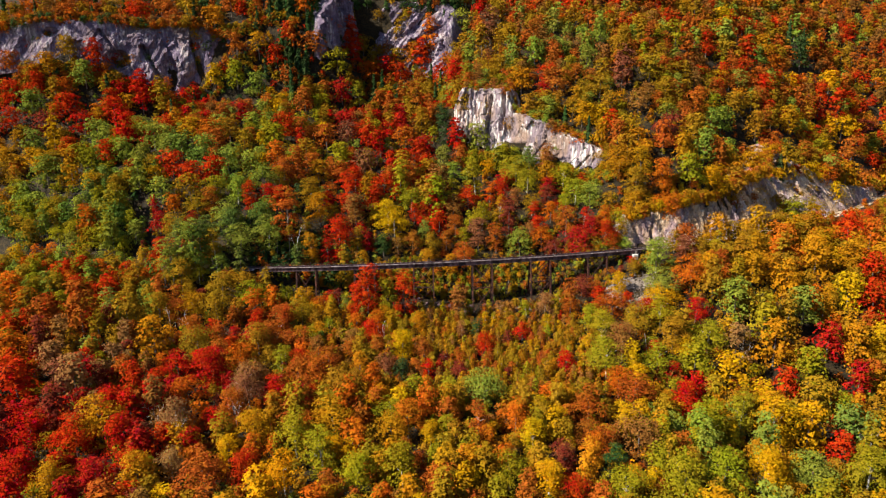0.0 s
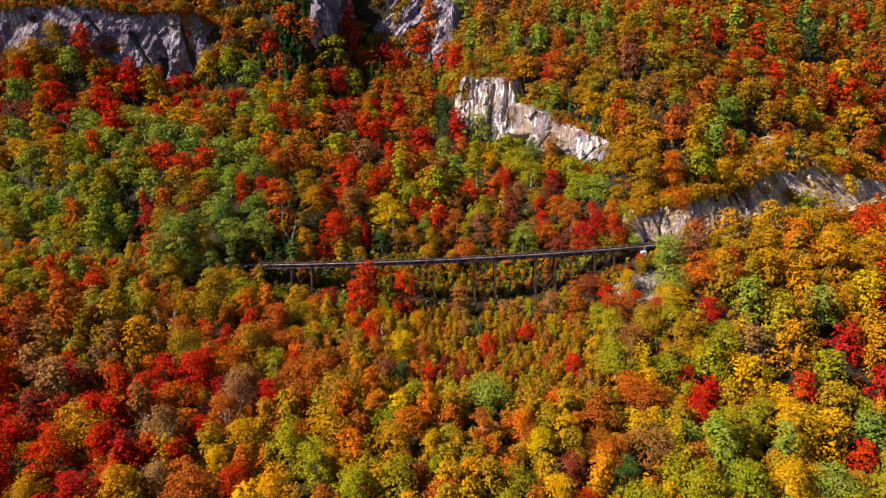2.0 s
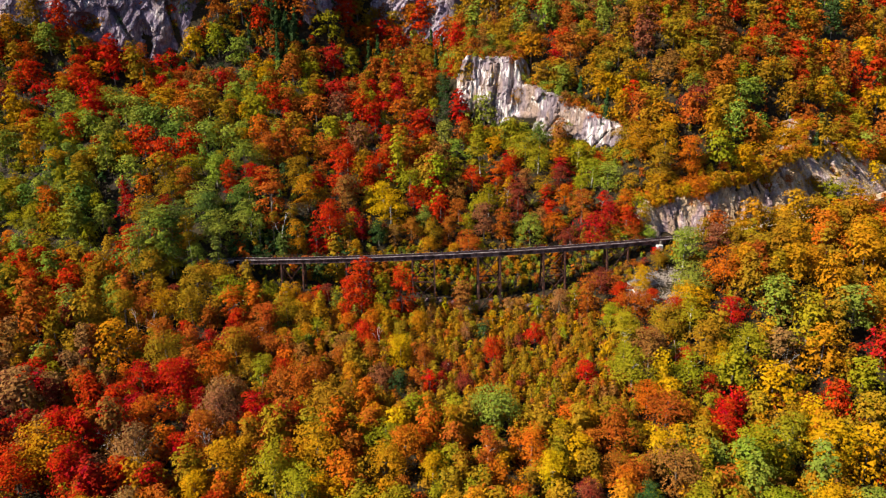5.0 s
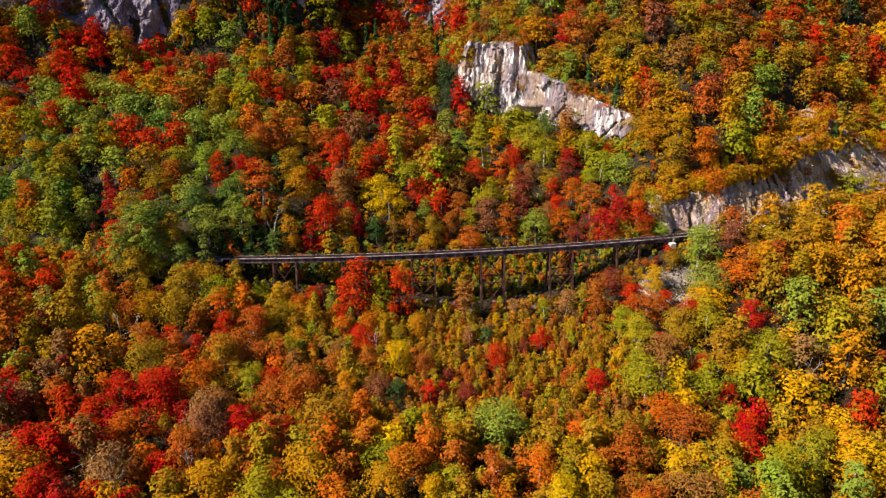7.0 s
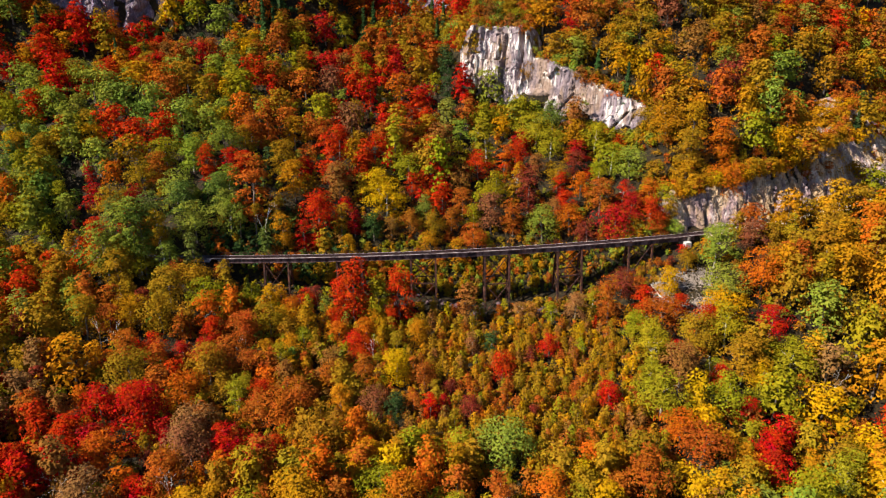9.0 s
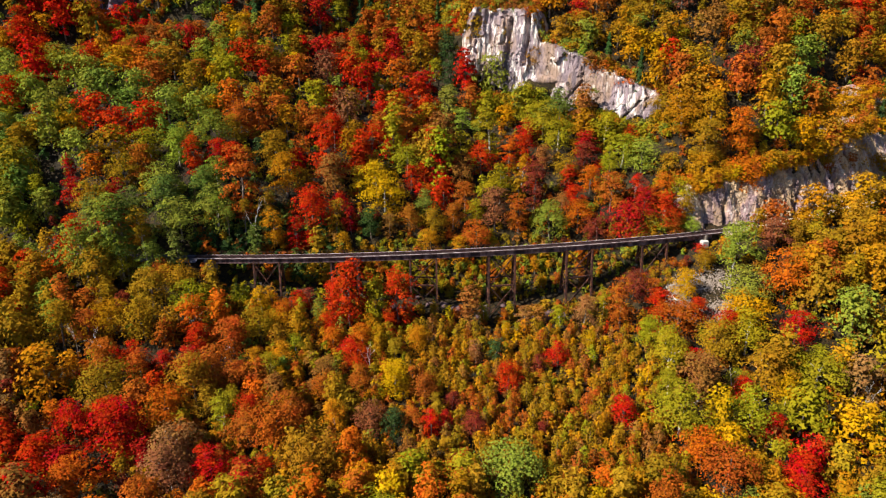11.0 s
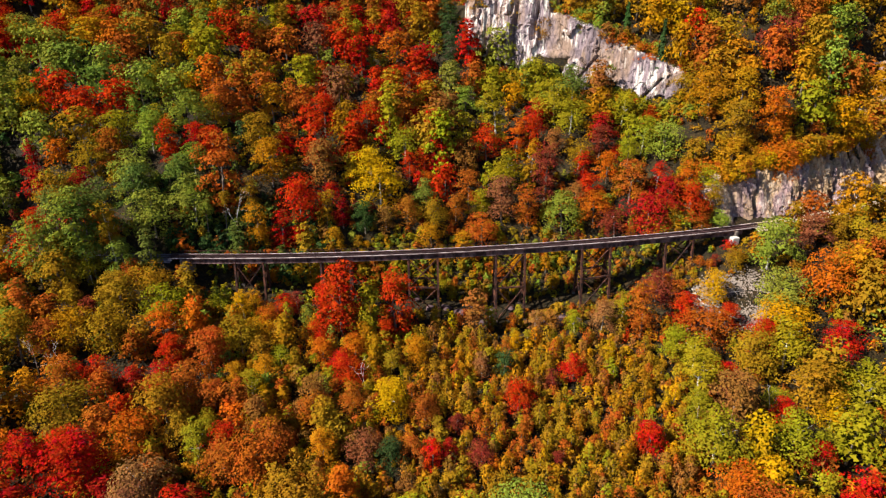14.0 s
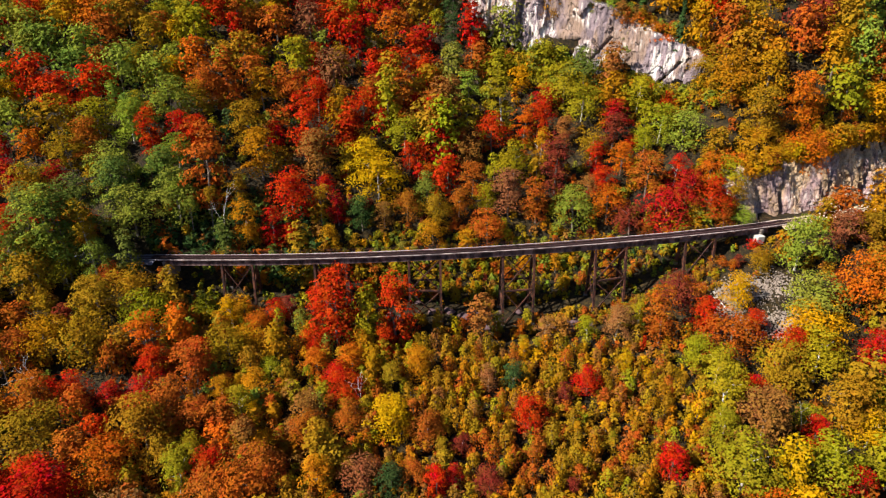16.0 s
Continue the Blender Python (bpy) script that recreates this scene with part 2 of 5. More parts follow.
def cut_track():
    xx, yy = np.meshgrid(GX, GY, indexing="ij")
    v = yy - rail_y(xx)
    level = rail_z(xx) - 0.55
    off = np.maximum(LEFT_END - 1 - xx, xx - RIGHT_END - 1)
    near = np.where(v > 0, np.where(xx > 0, np.clip((15.0 - v) / 3.0, 0, 1), np.clip((7.0 - v) / 3.5, 0, 1)), np.clip((8.0 + v) / 4.0, 0, 1)) * np.clip(off / 3.0, 0, 1) * (xx > -420) * np.clip((320 - xx) / 10, 0, 1)
    return GZ * (1 - near) + level * near


GZ = cut_track()


def ground(x, y):
    x, y = np.asarray(x, float), np.asarray(y, float)
    u, v = np.clip((x - GX[0]) / STEP, 0, len(GX) - 1.001), np.clip((y - GY[0]) / STEP, 0, len(GY) - 1.001)
    i, j = u.astype(int), v.astype(int)
    a, b = u - i, v - j
    return (GZ[i, j] * (1 - a) + GZ[i + 1, j] * a) * (1 - b) + (GZ[i, j + 1] * (1 - a) + GZ[i + 1, j + 1] * a) * b


def build_ground():
    """One sheet, fine near the track and running out to the horizon."""
    gx = np.concatenate([[-4500, -2500, -1200], GX, [1200, 2500, 4500]])
    gy = np.concatenate([[-4500, -2500, -1200], GY, [1200, 2500, 4500]])
    xx, yy = np.meshgrid(gx, gy, indexing="ij")
    z = ground(xx, yy)
    n = np.array([noise.noise((x * 0.11, y * 0.11, 0)) for x, y in zip(xx.ravel(), yy.ravel())]).reshape(z.shape)
    n[np.abs(yy - rail_y(xx)) < 9] *= 0.15
    z = z + n * 0.8
    v = np.stack([xx, yy, z], -1).reshape(-1, 3)
    w = len(gy)
    i, j = np.meshgrid(np.arange(len(gx) - 1), np.arange(w - 1), indexing="ij")
    k = (i * w + j).ravel()
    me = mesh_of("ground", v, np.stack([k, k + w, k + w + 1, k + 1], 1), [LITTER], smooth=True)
    tagged(new("ground", me), "steep valley ground covered in brown leaf litter", "ground", kind="structure")


build_ground()


# ---- rock faces ----
def fbm(p, octaves=4):
    return noise.fractal(Vector(p), 0.9, 2.1, octaves)


def rock_face(name, line, base, top, material, label, lean=((0, 0.16), (1, 0.16)), rough=2.2, back=14.0, cell=0.9, seed=0.0, hollows=(), cracks=(), jag=1.5,
              blocky=((0, 1.0), (1, 1.0)), skew=0.0):
    """A fractured rock wall along a plan line: base, top, lean and blocky are (fraction, value) profiles; the top runs back into the slope.
    hollows: (fraction, height, half width, half height, depth) of caves and overhangs; cracks: (fraction, foot, head, half width, depth, slant)."""
    pts = [Vector((x, y, 0)) for x, y in line]
    lens = [0.0]
    for a, b in zip(pts, pts[1:]):
        lens.append(lens[-1] + (b - a).length)
    total = lens[-1]
    nu = max(8, int(total / cell))
    high = max(t for _, t in top) - min(b for _, b in base)
    nv = max(6, int(high / cell))
    nb = 6
    verts = []
    for i in range(nu + 1):
        s = i / nu
        d = s * total
        k = min(max(j for j in range(len(lens)) if lens[j] <= d + 1e-6), len(pts) - 2)
        p = pts[k].lerp(pts[k + 1], (d - lens[k]) / (lens[k + 1] - lens[k]))
        along = (pts[k + 1] - pts[k]).normalized()
        out = Vector((along.y, -along.x, 0))          # towards the valley
        b0 = np.interp(s, *zip(*base)) - 3
        t0 = np.interp(s, *zip(*top)) + jag * fbm((d * 0.2, seed, 0))
        bl, tip = float(np.interp(s, *zip(*blocky))), float(np.interp(s, *zip(*lean)))
        for j in range(nv + 1):
            h = j / nv
            z = b0 + (t0 - b0) * h
            e0 = d + skew * z
            bend = 0.8 * fbm((d * 0.10, z * 0.08, seed))
            q = (e0 * 0.07 + seed, z * 0.04, seed)
            pillar = noise.cell((e0 * 0.42 + seed + bend, z * 0.05 + 0.6 * noise.cell((e0 * 0.42 + seed + bend, 7.0, seed)), seed))
            slab = noise.cell((e0 * 0.11 + seed + 0.5 * bend, z * 0.05 + seed + bend, seed + 5))
            block = noise.cell((e0 * 0.6 + seed + bend, z * 0.25 + seed, seed + 9))
            o = rough * (0.8 * fbm(q) + 0.9 * slab + bl * (0.55 * pillar + 0.22 * block)) + rough * 0.10 * fbm((d * 0.9, z * 0.5, seed), 3)
            for hs, hz, ws, wz, deep in hollows:
                e = ((s - hs) / ws) ** 2 + ((z - hz) / wz) ** 2
                if e < 1:
                    o -= deep * (1 - e) ** 0.5
            for cs, z0, z1, half, deep, slant in cracks:
                if z0 < z < z1:
                    off = abs(d - cs * total - slant * (z - z0) - 0.5 * bend)
                    if off < half:
                        o -= deep * (1 - off / half)
            edge = min(1, s * 18, (1 - s) * 12)
            o = o * (0.35 + 0.65 * edge) - (1 - edge) * 4
            verts.append(p + out * (o - tip * (z - b0) + min(tip * 0.5 * (t0 - b0), 5.0)) + Vector((0, 0, z + 0.25 * fbm((d * 0.7, z * 0.7, 5)))))
        for j in range(1, nb + 1):
            verts.append(verts[-1] - out * back / nb + Vector((0, 0, 0.5 if j < 4 else -0.8)))
    w = nv + 1 + nb
    faces = [(i * w + j, (i + 1) * w + j, (i + 1) * w + j + 1, i * w + j + 1) for i in range(nu) for j in range(w - 1)]
    ob = new(name, mesh_of(name, verts, faces, [material]))
    return tagged(ob, label, "cliff", kind="structure")


CENTRE_LINE = [(-4, 113), (25, 98), (60, 77), (92, 61)]
WEST_LINE = [(-345, 108), (-290, 122), (-240, 134), (-195, 148), (-182, 147), (-165, 157), (-120, 171)]
CUT_LINE = [(66, 19.0), (75, 21.5), (83, 24.2), (92, 27.5), (104, 31.2), (116, 35), (130, 42), (150, 53), (172, 64), (198, 79), (225, 98), (245, 114), (270, 136), (296, 160)]
GULLY_LINE = [(-97, 164), (-89, 180), (-82, 197), (-76, 212)]
CENTRE_RIM = [(0, 92), (0.03, 98), (0.08, 103.5), (0.2, 102), (0.30, 102.3), (0.34, 100), (0.355, 95), (0.374, 89), (0.53, 84.2), (0.64, 78.3), (0.76, 73.2), (0.87, 68.8), (0.94, 63), (1, 56)]
rock_face("cliff_centre", CENTRE_LINE,
          [(0, 72), (0.14, 74), (0.32, 68), (0.36, 60), (0.5, 58), (0.66, 52), (0.9, 50), (1, 46)],
          CENTRE_RIM,
          GREY_ROCK, "sunlit grey granite cliff with pale water streaks", rough=1.5, seed=2.0, cell=0.6, lean=((0, 0.12), (1, 0.12)), jag=1.0,
          blocky=((0, 1.5), (0.3, 1.4), (0.36, 0.5), (0.5, 0.25), (0.7, 0.3), (1, 0.6)),
          hollows=[(0.415, 65.5, 0.040, 4.8, 4.5), (0.458, 66, 0.018, 3.2, -1.8), (0.62, 55, 0.05, 4.0, 4.0), (0.41, 72.5, 0.06, 2.2, -1.8), (0.18, 84, 0.03, 3, 1.0)],
          cracks=[(0.318, 78, 103, 1.5, 4.5, 0.03), (0.515, 64, 73, 0.9, 2.2, 0.75), (0.55, 65, 72, 0.9, 2.0, -0.5), (0.60, 56, 64, 1.2, 2.6, 0.5), (0.72, 54, 66, 0.9, 2.0, 0.9), (0.09, 84, 100, 0.9, 2.4, 0.1), (0.16, 88, 101, 0.9, 2.0, -0.1), (0.235, 84, 99, 0.8, 2.0, 0.05), (0.80, 55, 64, 0.9, 1.8, -0.6)])
WEST_RIM = [(0, 142), (0.25, 146), (0.334, 151.5), (0.5, 151), (0.61, 148), (0.74, 150), (0.775, 148), (0.805, 142), (0.87, 137.5), (0.93, 136), (1, 134)]
rock_face("cliff_west", WEST_LINE,
          [(0, 112), (0.27, 122), (0.38, 120), (0.47, 122), (0.51, 117), (0.64, 112), (0.70, 101), (0.72, 93), (0.75, 100), (0.78, 115), (0.86, 116), (1, 122)],
          WEST_RIM,
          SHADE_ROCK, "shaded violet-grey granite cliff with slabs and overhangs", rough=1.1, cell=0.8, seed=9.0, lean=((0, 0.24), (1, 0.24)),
          jag=2.5, blocky=((0, 0.35), (0.5, 0.3), (0.6, 0.8), (1, 1.0)), skew=-0.55,
          hollows=[(0.525, 126, 0.035, 7, 7.0), (0.66, 116, 0.025, 13, 5), (0.70, 128, 0.05, 14, -2.5), (0.36, 144, 0.02, 3, 3), (0.48, 137, 0.06, 5, -1.2), (0.72, 104, 0.03, 8, 5), (0.60, 140, 0.05, 6, -1.8), (0.84, 128, 0.02, 8, 4)],
          cracks=[(0.65, 104, 136, 2.0, 5.0, -0.45), (0.76, 104, 140, 1.8, 5.0, -0.2), (0.44, 128, 146, 1.2, 3.0, 0.6), (0.56, 120, 146, 1.4, 3.0, -0.7), (0.88, 118, 134, 1.2, 3.0, 0.2)])
rock_face("cliff_gully", GULLY_LINE,
          [(0, 108), (0.4, 110), (1, 118)], [(0, 134), (0.15, 156), (0.35, 168), (0.7, 172), (1, 170)],
          SHADE_ROCK, "shade-coloured cliff above the wooded gully", rough=2.6, cell=1.0, seed=21.0, lean=((0, 0.05), (1, 0.05)), jag=2.5, back=20.0, skew=0.3)
rock_face("cliff_upper", [(-76, 216), (-58, 208), (-40, 201), (-24, 198), (-6, 186)],
          [(0, 114), (0.3, 116), (0.55, 114), (1, 116)], [(0, 170), (0.25, 171), (0.5, 170), (0.75, 166), (0.9, 158), (1, 132)],
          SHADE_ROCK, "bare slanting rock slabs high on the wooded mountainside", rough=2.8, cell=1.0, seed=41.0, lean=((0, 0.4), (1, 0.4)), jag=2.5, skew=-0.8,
          blocky=((0, 1), (1, 0.6)))
CUT_RIM = [(0, 25), (0.04, 30), (0.082, 38.5), (0.165, 41), (0.212, 44.5), (0.276, 45), (0.316, 48.5), (0.367, 53), (0.42, 53.5), (0.458, 54.5), (0.485, 57), (0.515, 62), (0.54, 66), (0.565, 63), (0.60, 58), (0.672, 48), (0.74, 40), (0.85, 36), (1, 36)]
rock_face("cut_face", CUT_LINE,
          [(0, 20), (0.2, 23), (0.8, 26), (1, 27)],
          CUT_RIM,
          WARM_ROCK, "blasted rock cutting in brown and grey beside the track", rough=1.5, cell=0.75, seed=33.0, jag=0.9, lean=((0, 0.42), (0.43, 0.45), (0.49, 0.7), (0.66, 0.7), (0.75, 0.5), (1, 0.5)),
          blocky=((0, 0.9), (0.3, 1.2), (0.44, 1.2), (0.48, 0.3), (0.66, 0.3), (0.72, 1), (1, 1)), skew=0.35,
          cracks=[(0.12, 24, 40, 1.2, 2.2, 0.3), (0.175, 24, 40, 1.0, 2.0, 0.5), (0.24, 24, 44, 1.2, 2.4, 0.4), (0.45, 30, 58, 1.6, 4.0, 0.1), (0.33, 28, 50, 1.2, 2.6, 0.3)])


def on_line(line, s):
    """The point and the outward way at a fraction of a plan line."""
    pts = [Vector((x, y, 0)) for x, y in line]
    lens = [(b - a).length for a, b in zip(pts, pts[1:])]
    d = s * sum(lens)
    for a, b, n in zip(pts, pts[1:], lens):
        if d <= n:
            break
        d -= n
    w = (b - a).normalized()
    return a + w * d, Vector((w.y, -w.x, 0))


# ---- the trestle ----
def build_trestle():
    t = tagged(empty("trestle_bridge", pose(0, 0, 0)), "rusty steel railway trestle bridge on six braced towers", "bridge")

    def frame_at(x):
        y = float(rail_y(x))
        d = Vector((1, float(rail_y(x + 0.5) - rail_y(x - 0.5)), 0.022)).normalized()
        n = Vector((-d.y, d.x, 0)).normalized()       # away from the viewer's side
        return Vector((x, y, float(rail_z(x)))), d, n

    stations = []
    for k in range(6):
        c = -68.6 + 27.43 * k
        stations += [c - 4.57, c + 4.57]
    spans = [LEFT_END, *stations, RIGHT_END - 4]
    # plate girders, span by span, with stiffeners
    for side in (-1, 1):
        for a, b in zip(spans, spans[1:]):
            pa, _, na = frame_at(a + 0.05)
            pb, _, nb = frame_at(b - 0.05)
            off = 1.25 * side
            lo, hi = pa + na * off, pb + nb * off
            web = beam("girder", lo + Vector((0, 0, -1.35)), hi + Vector((0, 0, -1.35)), 0.06, 1.5, GIRDER, t)
            for dz, nm in ((-2.1, "lower_flange"), (-0.6, "upper_flange")):
                beam(nm, lo + Vector((0, 0, dz)), hi + Vector((0, 0, dz)), 0.42, 0.07, GIRDER, web)
            n = max(2, int((hi - lo).length / 1.8))
            for i in range(n + 1):
                p = lo.lerp(hi, i / n)
                beam("stiffener", p + Vector((0, 0, -2.06)), p + Vector((0, 0, -0.64)), 0.12, 0.26, GIRDER, web)
    # cross ties, walkways, rails
    xs = np.arange(LEFT_END - 6, RIGHT_END + 8, 0.55)
    bm = bmesh.new()
    add_beam(bm, (0, -1.75, 0), (0, 1.75, 0), 0.26, 0.26)
    tie_mesh = bpy.data.meshes.new("tie")
    bm.to_mesh(tie_mesh)
    bm.free()
    tie_mesh.materials.append(TIE)
    for x in xs:
        p, d, n = frame_at(x)
        ob = new("tie", tie_mesh)
        ob.parent = t
        ob.matrix_local = pose(p.x, p.y, p.z - 0.42, 0, 0, math.degrees(math.atan2(d.y, d.x)) + rng.normal() * 0.5)
    step = 6.0
    xs = np.arange(LEFT_END - 6, RIGHT_END + 8, step)

    def strip(name, off, dz, w, h, mat, label=""):
        for a, b in zip(xs, xs[1:]):
            pa, _, na = frame_at(a + 0.01)
            pb, _, nb = frame_at(b)
            beam(name, pa + na * off + Vector((0, 0, dz)), pb + nb * off + Vector((0, 0, dz)), w, h, mat, t, label=label)

    for off in (-0.72, 0.72):
        strip("rail", off, -0.19, 0.08, 0.17, RAIL_STEEL, "worn steel rail")
    for off in (-0.42, 0.42):
        strip("guard_rail", off, -0.22, 0.07, 0.12, RAIL_STEEL)
    strip("guard_timber", -1.62, -0.19, 0.20, 0.16, PLANK, "silvered guard timber")
    strip("guard_timber", 1.45, -0.20, 0.2, 0.18, TIE, "dark guard timber")
    strip("walkway", 2.0, -0.30, 0.40, 0.07, PLANK, "weathered pale plank walkway")
    # walkway brackets and the far handrail
    for x in np.arange(LEFT_END, RIGHT_END, 2.74):
        p, d, n = frame_at(x)
        for s in (-1, 1):
            beam("bracket", p + n * 1.3 * s + Vector((0, 0, -0.72)), p + n * 2.5 * s + Vector((0, 0, -0.40)), 0.08, 0.1, STEEL, t)
        beam("post", p + n * 2.5 + Vector((0, 0, -0.36)), p + n * 2.5 + Vector((0, 0, 0.75)), 0.06, 0.06, STEEL, t)
    for dz in (0.3, 0.72):
        strip("handrail", 2.5, dz, 0.05, 0.05, STEEL)
    # towers: two bents each, braced both ways
    for k in range(6):
        pair = stations[2 * k], stations[2 * k + 1]
        legs = {}
        for e, x in enumerate(pair):
            p, d, n = frame_at(x)
            for s in (-1, 1):
                head = p + n * 1.25 * s + Vector((0, 0, -2.16))
                foot = head + n * s * 0.0
                for _ in range(3):
                    g = float(ground(foot.x, foot.y)) + 0.35
                    foot = head + n * s * (head.z - g) / 7.0
                    foot.z = g
                legs[e, s] = head, foot
                leg = beam("leg", head, foot + Vector((0, 0, -0.6)), 0.72, 0.6, STEEL, t, up=d, label="riveted steel tower leg")
                bm = bmesh.new()
                add_block(bm, foot + Vector((0, 0, -0.35)), (1.1, 1.1, 0.9))
                part("footing", bm, FOOTING, leg, "stained concrete footing")
            a, b = legs[e, -1], legs[e, 1]
            beam("cap", a[0] - n * 0.4, b[0] + n * 0.4, 0.5, 0.45, STEEL, t)
            h = min(a[0].z - a[1].z, b[0].z - b[1].z)
            panels = max(1, round(h / 7.5))
            for i in range(panels):
                f0, f1 = i / panels, (i + 1) / panels
                l0, l1, r0, r1 = a[0].lerp(a[1], f0), a[0].lerp(a[1], f1), b[0].lerp(b[1], f0), b[0].lerp(b[1], f1)
                beam("brace", l0, r1, 0.26, 0.26, STEEL, t)
                beam("brace", r0, l1, 0.26, 0.26, STEEL, t)
                if i < panels - 1:
                    beam("strut", l1, r1, 0.34, 0.34, STEEL, t)
        for s in (-1, 1):
            a, b = legs[0, s], legs[1, s]
            h = min(a[0].z - a[1].z, b[0].z - b[1].z)
            panels = 1 if h < 15.5 else 2
            low = 1.0
            for i in range(panels):
                f0, f1 = i / panels * low, (i + 1) / panels * low
                l0, l1, r0, r1 = a[0].lerp(a[1], f0), a[0].lerp(a[1], f1), b[0].lerp(b[1], f0), b[0].lerp(b[1], f1)
                beam("brace", l0, r1, 0.28, 0.28, STEEL, t)
                beam("brace", r0, l1, 0.28, 0.28, STEEL, t)
                if i < panels - 1:
                    beam("strut", l1, r1, 0.46, 0.46, STEEL, t)
    return frame_at


rail_frame = build_trestle()


def abutment(x, turn, label):
    a = tagged(empty("abutment", pose(0, 0, 0)), label, "abutment")
    p, d, n = rail_frame(x)
    ang = math.atan2(d.y, d.x)
    for nm, off, size in (("bearing_wall", Vector((0, 0, -4.0)), (1.6, 4.6, 3.4)), ("back_wall", d * turn * 1.3 + Vector((0, 0, -2.2)), (0.9, 4.8, 3.2)),
                          ("pedestal", -n * 2.9 + d * turn * 0.2 + Vector((0, 0, -3.3)), (2.4, 1.8, 2.4))):
        bm = bmesh.new()
        add_block(bm, p + off, size, ang)
        bmesh.ops.bevel(bm, geom=bm.edges[:], offset=0.1, segments=1, affect="EDGES")
        # the west pedestal takes the darker concrete, so its shade is in the colour
        part(nm, bm, CONCRETE if nm == "pedestal" and turn > 0 else FOOTING, a)


abutment(LEFT_END + 0.2, -1, "concrete bridge abutment in leaf shade")
abutment(86.2, 1, "concrete bridge abutment on the rocky bank")


def build_track():
    for nm, x0, x1 in (("track_west", -330, LEFT_END - 2), ("track_east", RIGHT_END, 312)):
        xs = np.arange(x0, x1, 3.0)
        v, f = [], []
        for i, x in enumerate(xs):
            p, d, n = rail_frame(x)
            for off, dz in ((-3.6, -0.95), (-2.2, -0.42), (2.2, -0.42), (3.6, -0.9)):
                v.append(p + n * off + Vector((0, 0, dz)))
            if i:
                f += [(4 * i - 4 + k, 4 * i + k, 4 * i + k + 1, 4 * i - 3 + k) for k in range(3)]
        ob = tagged(new(nm, mesh_of(nm, v, f, [SHADED_BALLAST if x1 < 0 else SAND])), "railway track bed of ballast and sand through the trees", "track bed", kind="structure")
        bm = bmesh.new()
        for off in (-0.72, 0.72):
            for a, b in zip(xs, xs[1:]):
                pa, _, na = rail_frame(a)
                pb, _, nb = rail_frame(b)
                add_beam(bm, pa + na * off + Vector((0, 0, -0.24)), pb + nb * off + Vector((0, 0, -0.24)), 0.08, 0.17)
        part("rails", bm, RAIL_STEEL, ob, "steel rails")


build_track()


# ---- trees ----
TALL = {"round": 1.1, "broad": 0.88, "tall": 1.7, "slim": 2.0, "fir": 2.5}


